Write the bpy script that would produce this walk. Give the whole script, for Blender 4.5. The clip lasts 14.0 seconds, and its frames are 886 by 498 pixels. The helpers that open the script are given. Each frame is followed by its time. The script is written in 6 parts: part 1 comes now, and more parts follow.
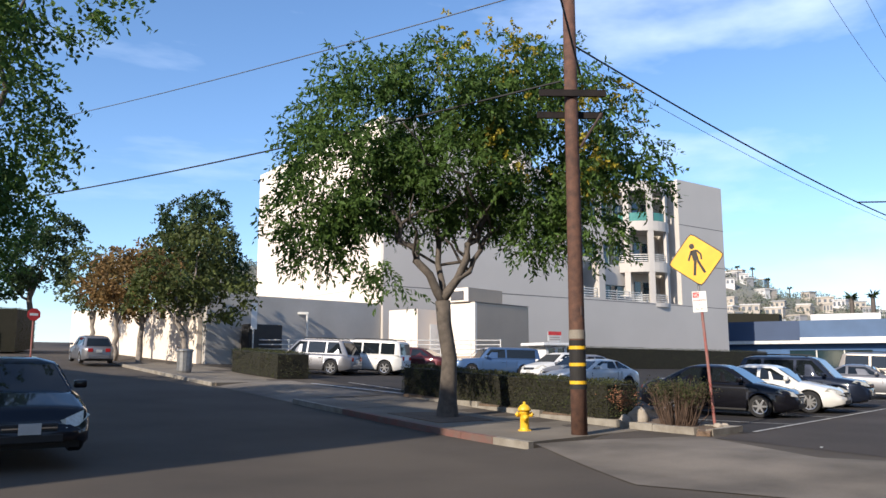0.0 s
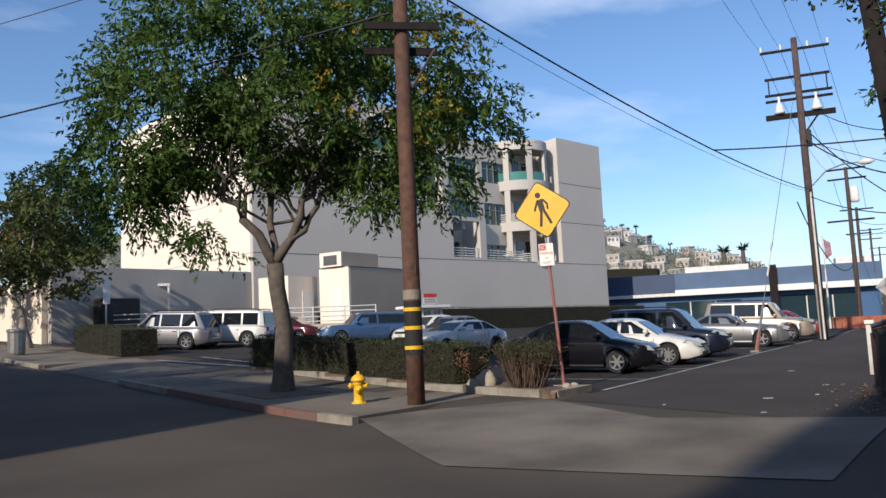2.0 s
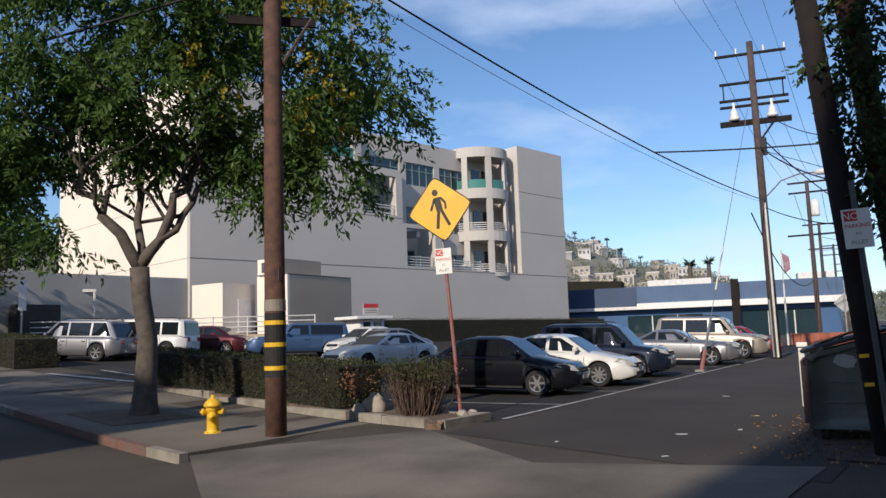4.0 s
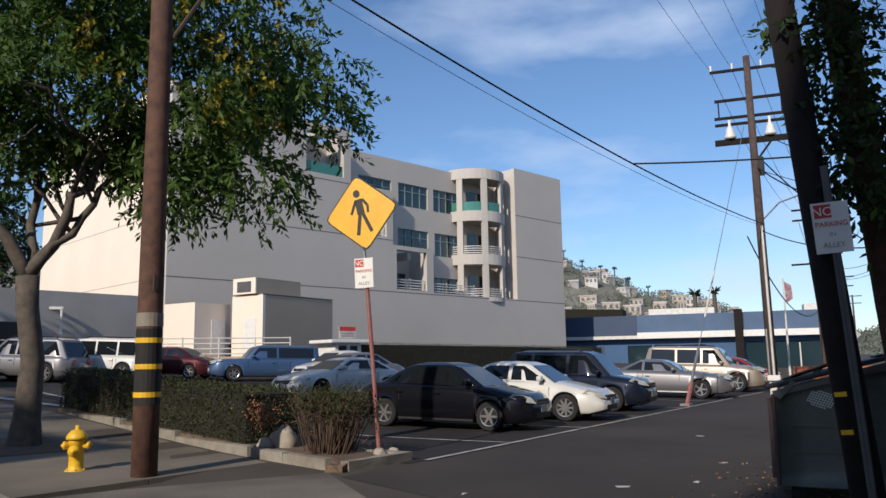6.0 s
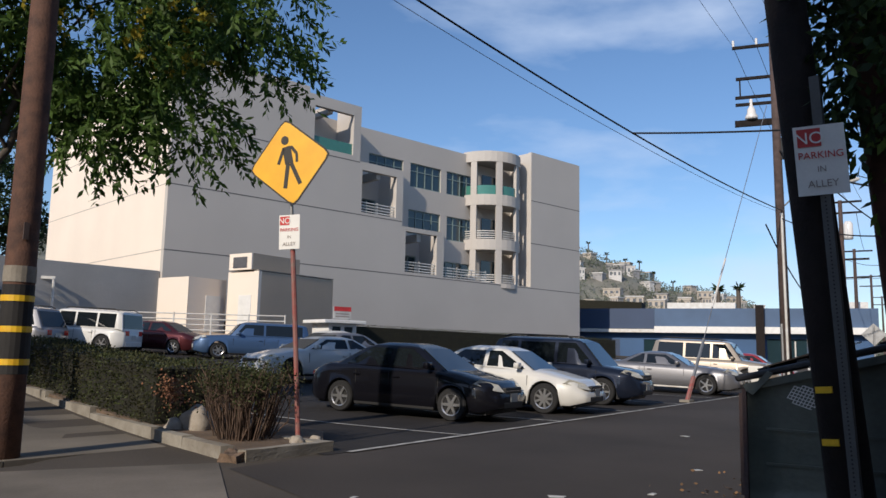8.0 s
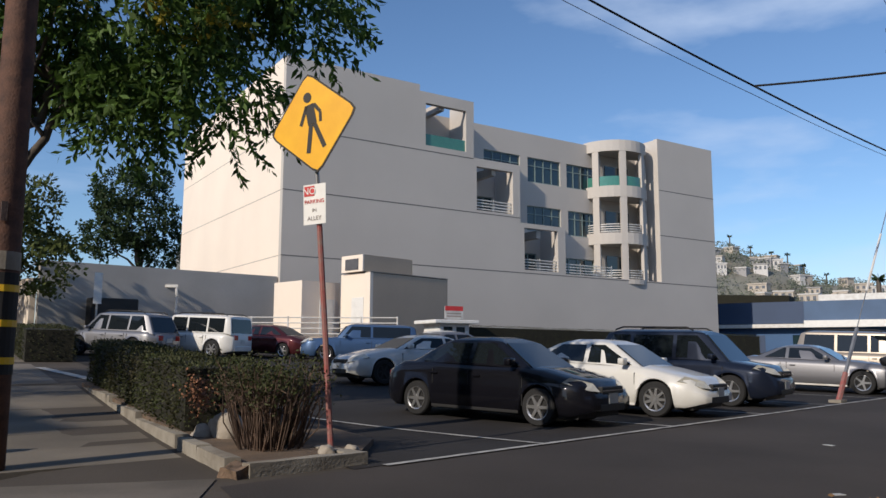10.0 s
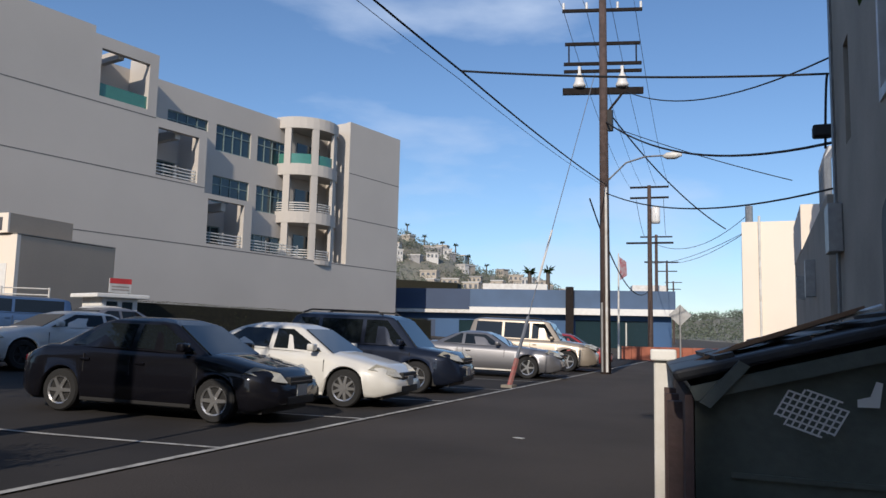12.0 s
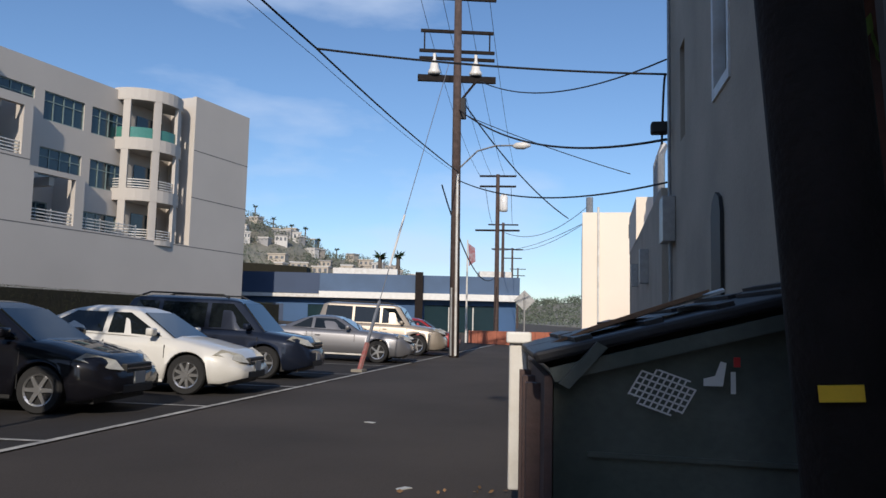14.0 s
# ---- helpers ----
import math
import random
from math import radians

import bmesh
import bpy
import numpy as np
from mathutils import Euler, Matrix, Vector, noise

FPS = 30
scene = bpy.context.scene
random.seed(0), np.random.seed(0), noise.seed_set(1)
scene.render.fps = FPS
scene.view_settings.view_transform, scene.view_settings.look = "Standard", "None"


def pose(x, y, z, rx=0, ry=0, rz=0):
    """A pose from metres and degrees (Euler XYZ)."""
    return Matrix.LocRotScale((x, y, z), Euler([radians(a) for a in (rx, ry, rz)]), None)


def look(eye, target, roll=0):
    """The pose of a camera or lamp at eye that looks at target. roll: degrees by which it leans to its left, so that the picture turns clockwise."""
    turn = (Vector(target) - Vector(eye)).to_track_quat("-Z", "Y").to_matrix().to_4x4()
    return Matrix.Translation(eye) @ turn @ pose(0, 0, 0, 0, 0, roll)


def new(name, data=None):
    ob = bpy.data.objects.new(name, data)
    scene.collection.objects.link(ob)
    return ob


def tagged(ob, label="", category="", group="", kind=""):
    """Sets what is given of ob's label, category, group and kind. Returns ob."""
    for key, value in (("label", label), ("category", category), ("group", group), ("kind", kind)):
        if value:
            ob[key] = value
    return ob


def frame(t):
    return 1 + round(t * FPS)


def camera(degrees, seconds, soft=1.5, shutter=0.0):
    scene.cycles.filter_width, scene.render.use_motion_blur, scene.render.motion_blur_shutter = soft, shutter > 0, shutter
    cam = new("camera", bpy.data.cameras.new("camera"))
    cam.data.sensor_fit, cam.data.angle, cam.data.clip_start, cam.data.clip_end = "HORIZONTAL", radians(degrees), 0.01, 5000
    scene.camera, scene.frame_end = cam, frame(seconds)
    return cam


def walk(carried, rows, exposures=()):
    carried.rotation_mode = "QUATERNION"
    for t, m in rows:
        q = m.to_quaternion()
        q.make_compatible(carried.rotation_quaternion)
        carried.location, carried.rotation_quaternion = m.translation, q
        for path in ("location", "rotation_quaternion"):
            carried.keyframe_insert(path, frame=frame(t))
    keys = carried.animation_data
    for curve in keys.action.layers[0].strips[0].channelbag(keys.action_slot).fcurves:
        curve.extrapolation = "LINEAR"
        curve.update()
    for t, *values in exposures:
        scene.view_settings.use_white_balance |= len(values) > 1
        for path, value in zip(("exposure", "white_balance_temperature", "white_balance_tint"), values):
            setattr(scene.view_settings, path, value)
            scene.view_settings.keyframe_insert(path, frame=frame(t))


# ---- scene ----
cam = camera(59.4, 14.0)
PATH = [
    (0, (-0.803, 0.512, 1.511), (0.567, 1.939, 1.804), -0.0),
    (0.5, (-0.277, 0.662, 1.508), (1.258, 1.93, 1.699), -1.8),
    (1, (0.286, 0.686, 1.483), (1.866, 1.896, 1.69), -2.2),
    (1.5, (0.885, 0.681, 1.478), (2.491, 1.859, 1.666), -3.8),
    (2, (1.485, 0.717, 1.502), (3.042, 1.955, 1.7), -2.6),
    (2.5, (2.212, 0.761, 1.554), (3.816, 1.939, 1.752), -2.3),
    (3, (2.802, 0.884, 1.581), (4.308, 2.185, 1.78), -3.2),
    (3.5, (3.574, 0.747, 1.569), (5.158, 1.953, 1.765), -2.2),
    (6, (6.804, 0.845, 1.489), (8.382, 2.04, 1.779), -0.9),
    (6.5, (7.487, 0.914, 1.464), (8.96, 2.242, 1.718), 1.0),
    (7, (7.992, 0.909, 1.429), (9.541, 2.148, 1.689), 1.3),
    (9.5, (10.657, 1.423, 1.247), (12.072, 2.813, 1.502), 0.2),
    (10, (11.169, 1.622, 1.221), (12.474, 3.115, 1.485), 0.2),
    (10.5, (11.6, 1.912, 1.24), (13.08, 3.231, 1.501), 1.3),
    (11, (11.927, 2.135, 1.26), (13.43, 3.426, 1.536), 3.4),
    (11.5, (12.117, 2.377, 1.291), (13.692, 3.588, 1.523), 5.0),
    (12, (12.209, 2.665, 1.325), (14.0, 3.525, 1.546), 1.3),
    (12.5, (12.41, 2.784, 1.311), (14.289, 3.442, 1.503), 1.2),
    (13, (12.307, 2.77, 1.318), (14.228, 3.298, 1.496), 1.5),
    (13.5, (12.325, 2.778, 1.309), (14.241, 3.321, 1.493), 2.4),
    (14, (12.314, 2.761, 1.312), (14.241, 3.262, 1.503), 1.3),
]
walk(cam, [(t, look(eye, target, roll)) for t, eye, target, roll in PATH],
     exposures=[(0.0, 0.55, 5500, 10), (0.6, 0.32, 5500, 10), (1.5, 0.12, 5500, 10), (3.0, 0.02, 5500, 10), (6.5, -0.15, 5500, 10), (14.0, -0.2, 5500, 10)])

# ---- light ----
SUN_AZ = Vector((-0.99, -0.138, 0)).normalized()
SUN_EL = radians(30)
sun = new("sun", bpy.data.lights.new("sun", "SUN"))
sun.data.energy, sun.data.angle, sun.data.color = 4.8, radians(0.6), (1.0, 0.80, 0.56)
to_sun = Vector((SUN_AZ.x * math.cos(SUN_EL), SUN_AZ.y * math.cos(SUN_EL), math.sin(SUN_EL)))
sun.matrix_world = look(to_sun * 50, (0, 0, 0))

world = bpy.data.worlds.new("sky")
scene.world = world
world.use_nodes = True
wn, wl = world.node_tree.nodes, world.node_tree.links
wn.clear()
sky = wn.new("ShaderNodeTexSky")
sky.sky_type, sky.sun_disc = "NISHITA", False
sky.sun_elevation, sky.sun_rotation = SUN_EL, math.atan2(SUN_AZ.x, SUN_AZ.y)
sky.air_density, sky.dust_density, sky.ozone_density = 1.0, 0.4, 2.0
# thin streaks of high cloud over the sky dome
tc = wn.new("ShaderNodeTexCoord")
mp = wn.new("ShaderNodeMapping")
mp.inputs["Rotation"].default_value = (0.1, 0.05, 0.6)
mp.inputs["Scale"].default_value = (1.3, 3.0, 8.5)
nz = wn.new("ShaderNodeTexNoise")
nz.inputs["Scale"].default_value, nz.inputs["Detail"].default_value, nz.inputs["Roughness"].default_value = 1.15, 7, 0.52
rp = wn.new("ShaderNodeValToRGB")
rp.color_ramp.elements[0].position, rp.color_ramp.elements[0].color = 0.5, (0, 0, 0, 1)
rp.color_ramp.elements[1].position, rp.color_ramp.elements[1].color = 0.78, (0.75, 0.75, 0.75, 1)
mx = wn.new("ShaderNodeMix")
mx.data_type = "RGBA"
mx.inputs["B"].default_value = (6.6, 6.9, 7.4, 1)
bg = wn.new("ShaderNodeBackground")
bg.inputs["Strength"].default_value = 0.125
wo = wn.new("ShaderNodeOutputWorld")
wl.new(tc.outputs["Generated"], mp.inputs["Vector"])
wl.new(mp.outputs["Vector"], nz.inputs["Vector"])
wl.new(nz.outputs["Fac"], rp.inputs["Fac"])
wl.new(rp.outputs["Color"], mx.inputs["Factor"])
wl.new(sky.outputs["Color"], mx.inputs["A"])
wl.new(mx.outputs["Result"], bg.inputs["Color"])
wl.new(bg.outputs["Background"], wo.inputs["Surface"])


# ---- materials ----
def mat(name, col, rough=0.7, metal=0.0, vary=0.12, scale=3.0, fine=60.0, bump=0.15, col2=None, coat=0.0, rnd=0.0, trans=0.0, spec=0.5):
    """A surface with stains at one scale and grain at another; rnd varies it from piece to piece."""
    m = bpy.data.materials.new(name)
    m.use_nodes = True
    n, l = m.node_tree.nodes, m.node_tree.links
    b = n["Principled BSDF"]
    b.inputs["Roughness"].default_value, b.inputs["Metallic"].default_value = rough, metal
    b.inputs["Coat Weight"].default_value = coat
    b.inputs["Coat Roughness"].default_value = 0.04
    b.inputs["Specular IOR Level"].default_value = spec
    co = n.new("ShaderNodeTexCoord")
    big, small = n.new("ShaderNodeTexNoise"), n.new("ShaderNodeTexNoise")
    big.inputs["Scale"].default_value, big.inputs["Detail"].default_value = scale, 6
    small.inputs["Scale"].default_value, small.inputs["Detail"].default_value = fine, 3
    for t in (big, small):
        l.new(co.outputs["Object"], t.inputs["Vector"])
    c2 = col2 or tuple(max(0, c * (1 - 2.2 * vary)) for c in col)
    mix = n.new("ShaderNodeMix")
    mix.data_type = "RGBA"
    mix.inputs["A"].default_value, mix.inputs["B"].default_value = (*col, 1), (*c2, 1)
    r = n.new("ShaderNodeMapRange")
    r.inputs["From Min"].default_value, r.inputs["From Max"].default_value = 0.35, 0.7
    l.new(big.outputs["Fac"], r.inputs["Value"])
    l.new(r.outputs["Result"], mix.inputs["Factor"])
    hs = n.new("ShaderNodeHueSaturation")
    v = n.new("ShaderNodeMapRange")
    v.inputs["To Min"].default_value, v.inputs["To Max"].default_value = 1 - vary, 1 + vary
    l.new(small.outputs["Fac"], v.inputs["Value"])
    out = v.outputs["Result"]
    if rnd:
        oi = n.new("ShaderNodeNewGeometry")
        w = n.new("ShaderNodeMapRange")
        w.inputs["To Min"].default_value, w.inputs["To Max"].default_value = 1 - rnd, 1 + rnd
        l.new(oi.outputs["Random Per Island"], w.inputs["Value"])
        mu = n.new("ShaderNodeMath")
        mu.operation = "MULTIPLY"
        l.new(out, mu.inputs[0])
        l.new(w.outputs["Result"], mu.inputs[1])
        out = mu.outputs[0]
    l.new(mix.outputs["Result"], hs.inputs["Color"])
    l.new(out, hs.inputs["Value"])
    l.new(hs.outputs["Color"], b.inputs["Base Color"])
    if bump:
        bp = n.new("ShaderNodeBump")
        bp.inputs["Strength"].default_value, bp.inputs["Distance"].default_value = bump, 0.01
        l.new(small.outputs["Fac"], bp.inputs["Height"])
        l.new(bp.outputs["Normal"], b.inputs["Normal"])
    if trans:
        tr = n.new("ShaderNodeBsdfTranslucent")
        l.new(hs.outputs["Color"], tr.inputs["Color"])
        ms = n.new("ShaderNodeMixShader")
        ms.inputs["Fac"].default_value = trans
        l.new(b.outputs["BSDF"], ms.inputs[1])
        l.new(tr.outputs["BSDF"], ms.inputs[2])
        l.new(ms.outputs["Shader"], n["Material Output"].inputs["Surface"])
    return m


def glow(name, col, strength):
    m = bpy.data.materials.new(name)
    m.use_nodes = True
    b = m.node_tree.nodes["Principled BSDF"]
    b.inputs["Base Color"].default_value = (*col, 1)
    b.inputs["Emission Color"].default_value = (*col, 1)
    b.inputs["Emission Strength"].default_value = strength
    return m


ASPHALT = mat("asphalt", (0.088, 0.074, 0.060), 0.9, vary=0.2, scale=0.3, fine=45, bump=0.5, col2=(0.056, 0.048, 0.040), spec=0.25)
LOT = mat("lot_asphalt", (0.034, 0.031, 0.030), 0.9, vary=0.2, scale=0.5, fine=50, bump=0.5, col2=(0.022, 0.02, 0.02), spec=0.25)
CONCRETE = mat("concrete", (0.185, 0.16, 0.125), 0.9, vary=0.16, scale=0.5, fine=35, bump=0.3, col2=(0.105, 0.09, 0.07))
KERBC = mat("kerb_concrete", (0.30, 0.275, 0.23), 0.9, vary=0.15, scale=2.5, fine=30, bump=0.6, col2=(0.19, 0.165, 0.13))
KERBRED = mat("worn_red_kerb", (0.17, 0.075, 0.06), 0.85, vary=0.15, scale=3, col2=(0.13, 0.10, 0.085), bump=0.4)
DIRT = mat("dirt", (0.15, 0.105, 0.07), 1.0, vary=0.25, scale=3, fine=40, bump=0.8, col2=(0.09, 0.065, 0.045))
ALLEY = mat("alley_asphalt", (0.062, 0.053, 0.047), 0.9, vary=0.2, scale=0.35, fine=45, bump=0.5, col2=(0.042, 0.036, 0.032), spec=0.25)
APRON = mat("worn_apron_concrete", (0.185, 0.16, 0.13), 0.9, vary=0.18, scale=0.5, fine=35, bump=0.3, col2=(0.07, 0.06, 0.048))
LINEW = mat("worn_line_paint", (0.5, 0.49, 0.46), 0.8, vary=0.25, scale=4, fine=25, col2=(0.17, 0.165, 0.16), bump=0.2)
# Office stucco twice: darker for the shaded south, sun-brightened cream for the west
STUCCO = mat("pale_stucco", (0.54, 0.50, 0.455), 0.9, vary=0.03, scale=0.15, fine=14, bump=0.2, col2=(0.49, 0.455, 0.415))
STUCCOSUN = mat("sunlit_cream_stucco", (0.86, 0.76, 0.64), 0.9, vary=0.03, scale=0.2, fine=14, bump=0.2, col2=(0.80, 0.70, 0.59))
GROOVE = mat("joint_shadow", (0.2, 0.19, 0.18), 0.9)
BEIGE = mat("beige_stucco", (0.52, 0.41, 0.30), 0.9, vary=0.06, scale=0.4, fine=14, bump=0.25, col2=(0.46, 0.365, 0.27))
GREYW = mat("grey_wall_paint", (0.43, 0.41, 0.385), 0.9, vary=0.06, scale=0.4, fine=12, bump=0.25, col2=(0.36, 0.345, 0.32))
OLDWALL = mat("stained_stucco", (0.46, 0.40, 0.32), 0.92, vary=0.1, scale=0.5, fine=16, bump=0.4, col2=(0.34, 0.295, 0.235))
WHITEP = mat("white_paint", (0.78, 0.77, 0.74), 0.5, vary=0.05, bump=0.05)
WHITEM = mat("white_metal", (0.7, 0.69, 0.66), 0.45, vary=0.06, bump=0.08, col2=(0.55, 0.52, 0.47))
# dark grey that paints the shade inside rooms and openings
INSIDE = mat("interior_shade", (0.10, 0.10, 0.11), 0.8)
GLASS = mat("tinted_glass", (0.02, 0.04, 0.05), 0.06, vary=0.05, bump=0.0, spec=0.9)
GLASSG = mat("green_glass", (0.07, 0.22, 0.17), 0.08, vary=0.05, bump=0.0, spec=0.8)
FRAMEG = mat("grey_green_frame", (0.23, 0.30, 0.29), 0.5)
BLUEP = mat("blue_wall_paint", (0.05, 0.11, 0.24), 0.7, vary=0.06, scale=0.4, fine=10)
NAVY = mat("navy_fascia", (0.035, 0.06, 0.125), 0.6, vary=0.06, scale=0.4)
SLATE = mat("blue_roof_sheet", (0.07, 0.12, 0.22), 0.6, vary=0.08, scale=0.5)
WOODP = mat("creosote_wood", (0.125, 0.062, 0.040), 0.85, vary=0.25, scale=6, fine=40, bump=0.7, col2=(0.06, 0.033, 0.025))
WOODD = mat("dark_weathered_wood", (0.016, 0.011, 0.010), 0.95, vary=0.25, scale=5, fine=40, bump=0.7)
WOODG = mat("grey_weathered_wood", (0.095, 0.066, 0.058), 0.9, vary=0.2, scale=5, fine=40, bump=0.5)
BLACKP = mat("black_band_paint", (0.022, 0.02, 0.019), 0.8, vary=0.2)
YELLOW = mat("yellow_paint", (0.80, 0.50, 0.012), 0.45, vary=0.08, scale=8, col2=(0.66, 0.38, 0.01), bump=0.1)
YELLOWS = mat("yellow_sign_sheet", (0.86, 0.47, 0.012), 0.4, vary=0.04, scale=4, col2=(0.78, 0.40, 0.01), bump=0.02)
SIGNBLK = mat("sign_black", (0.025, 0.022, 0.02), 0.6)
SIGNRED = mat("sign_red", (0.55, 0.04, 0.04), 0.5)
SIGNGRY = mat("faded_sign_ink", (0.32, 0.28, 0.26), 0.6)
REDPOST = mat("faded_red_post", (0.30, 0.085, 0.075), 0.7, vary=0.2, scale=9, col2=(0.25, 0.16, 0.14), bump=0.2)
STEEL = mat("galvanised_steel", (0.36, 0.36, 0.36), 0.45, metal=0.7, vary=0.1, scale=6, bump=0.1)
CABLE = mat("cable_black", (0.012, 0.012, 0.014), 0.7)
CABLEB = mat("cable_grey", (0.10, 0.11, 0.13), 0.7)
CERAMIC = mat("white_porcelain", (0.75, 0.73, 0.70), 0.2, vary=0.03, bump=0)
DUMPG = mat("dumpster_green", (0.075, 0.09, 0.078), 0.42, vary=0.2, scale=2.2, fine=30, bump=0.25, col2=(0.14, 0.15, 0.13))
DUMPD = mat("dumpster_rusty_dark", (0.07, 0.05, 0.05), 0.75, vary=0.3, scale=5, fine=30, bump=0.4, col2=(0.085, 0.05, 0.045))
LIDP = mat("black_plastic_lid", (0.026, 0.026, 0.03), 0.5, vary=0.2, scale=4, bump=0.15)
CARDB = mat("cardboard", (0.33, 0.20, 0.12), 0.9, vary=0.15, scale=6, bump=0.2)
RUBBER = mat("tyre_rubber", (0.016, 0.016, 0.017), 0.85, vary=0.15, bump=0.2)
ALLOY = mat("alloy_wheel", (0.55, 0.55, 0.56), 0.3, metal=0.85, vary=0.05, bump=0)
CARGLASS = mat("car_glass", (0.01, 0.013, 0.016), 0.03, vary=0.02, bump=0, spec=0.5)
TRIMB = mat("black_trim", (0.014, 0.014, 0.015), 0.6, bump=0.05)
CHROME = mat("chrome", (0.7, 0.7, 0.7), 0.12, metal=1.0, bump=0)
LAMPG = mat("headlamp_glass", (0.62, 0.60, 0.52), 0.08, vary=0.1, scale=20, bump=0.05, metal=0.3)
TAILR = mat("tail_lamp_red", (0.42, 0.02, 0.02), 0.15, bump=0)
AMBER = mat("amber_lamp", (0.6, 0.16, 0.02), 0.2, bump=0)
PLATE = mat("number_plate", (0.55, 0.55, 0.53), 0.5)
LEAF = mat("green_leaf", (0.10, 0.165, 0.032), 0.6, vary=0.15, scale=1.2, fine=20, bump=0, col2=(0.06, 0.11, 0.024), rnd=0.45, trans=0.42, spec=0.3)
LEAFY = mat("yellow_seed_leaf", (0.36, 0.30, 0.03), 0.6, vary=0.15, scale=2, bump=0, rnd=0.35, trans=0.3, spec=0.3)
LEAFD = mat("dark_leaf", (0.042, 0.07, 0.022), 0.65, vary=0.15, scale=1, bump=0, col2=(0.03, 0.05, 0.016), rnd=0.45, trans=0.25, spec=0.3)
LEAFO = mat("olive_leaf", (0.085, 0.105, 0.025), 0.65, vary=0.2, scale=0.6, bump=0, col2=(0.06, 0.075, 0.02), rnd=0.45, trans=0.25, spec=0.3)
LEAFB = mat("brown_leaf", (0.20, 0.115, 0.04), 0.7, vary=0.2, scale=0.6, bump=0, col2=(0.12, 0.09, 0.03), rnd=0.4, trans=0.25, spec=0.3)
HEDGEL = mat("hedge_leaf", (0.052, 0.064, 0.02), 0.65, vary=0.2, scale=1.5, bump=0, col2=(0.04, 0.036, 0.016), rnd=0.5, trans=0.2, spec=0.3)
TWIG = mat("dry_twig", (0.13, 0.085, 0.06), 0.9, vary=0.25, scale=6, bump=0.2, rnd=0.3)
# near-black that paints the shade between the hedge leaves
HEDGESHADE = mat("hedge_inner_shade", (0.018, 0.017, 0.010), 1.0)
BARK = mat("grey_bark", (0.12, 0.10, 0.082), 0.9, vary=0.2, scale=6, fine=30, bump=0.6)
BARKL = mat("pale_bark", (0.30, 0.26, 0.22), 0.9, vary=0.2, scale=5, fine=30, bump=0.5)
# hill scrub colour, lightened to paint in the distance haze
HILL = mat("hazy_hill_scrub", (0.19, 0.20, 0.18), 1.0, vary=0.2, scale=0.02, fine=0.4, bump=0, col2=(0.19, 0.17, 0.13))
TERRA = mat("terracotta_block", (0.36, 0.12, 0.07), 0.8)
CARPAINT = {}


def paint(name, col, metal=0.3):
    if name not in CARPAINT:
        CARPAINT[name] = mat("paint_" + name, col, 0.4, metal=metal, vary=0.02, scale=2, bump=0, coat=0.7, spec=0.5 if max(col) > 0.1 else 0.05)
    return CARPAINT[name]


# ---- mesh helpers ----
def link(name, bm, material, parent=None, label="", smooth=False):
    me = bpy.data.meshes.new(name)
    bm.to_mesh(me)
    bm.free()
    for m in material if isinstance(material, (list, tuple)) else (material,):
        me.materials.append(m)
    if smooth:
        for p in me.polygons:
            p.use_smooth = True
    ob = new(name, me)
    if parent:
        ob.parent = parent
    if label:
        ob["label"] = label
    return ob


def part(name, bm, material, parent, label="", smooth=False):
    return link(name, bm, material, parent, label, smooth)


def thing(name, m, label, category, group="", kind=""):
    ob = new(name)
    ob.empty_display_size = 0.2
    ob.matrix_world = m
    return tagged(ob, label, category, group, kind)


def raw(name, verts, faces, material, parent=None, label="", smooth=False):
    me = bpy.data.meshes.new(name)
    me.from_pydata([tuple(v) for v in verts], [], [tuple(f) for f in faces])
    me.materials.append(material)
    if smooth:
        for p in me.polygons:
            p.use_smooth = True
    ob = new(name, me)
    if parent:
        ob.parent = parent
    if label:
        ob["label"] = label
    return ob


def box(bm, x0, x1, y0, y1, z0, z1, m=None, bevel=0.0):
    vs = [bm.verts.new((x, y, z)) for x in (x0, x1) for y in (y0, y1) for z in (z0, z1)]
    fs = [bm.faces.new([vs[i] for i in f]) for f in ((0, 1, 3, 2), (4, 6, 7, 5), (0, 4, 5, 1), (2, 3, 7, 6), (0, 2, 6, 4), (1, 5, 7, 3))]
    if bevel:
        r = bmesh.ops.bevel(bm, geom=list({e for f in fs for e in f.edges}), offset=bevel, segments=2, affect="EDGES", profile=0.5)
        vs = list({v for f in r["faces"] for v in f.verts} | {v for v in vs if v.is_valid})
    if m is not None:
        bmesh.ops.transform(bm, matrix=m, verts=vs)
    return bm


def B(x0, x1, y0, y1, z0, z1, m=None, bevel=0.0):
    return box(bmesh.new(), x0, x1, y0, y1, z0, z1, m, bevel)


def lathe(bm, prof, seg=16, m=None, cap=True):
    """Profile of (radius, z) turned round z."""
    rings = []
    for r, z in prof:
        rings.append([bm.verts.new((r * math.cos(2 * math.pi * i / seg), r * math.sin(2 * math.pi * i / seg), z)) for i in range(seg)])
    for a, b in zip(rings, rings[1:]):
        for i in range(seg):
            bm.faces.new((a[i], a[(i + 1) % seg], b[(i + 1) % seg], b[i]))
    if cap:
        bm.faces.new(rings[0][::-1])
        bm.faces.new(rings[-1])
    if m is not None:
        bmesh.ops.transform(bm, matrix=m, verts=[v for r in rings for v in r])
    return bm


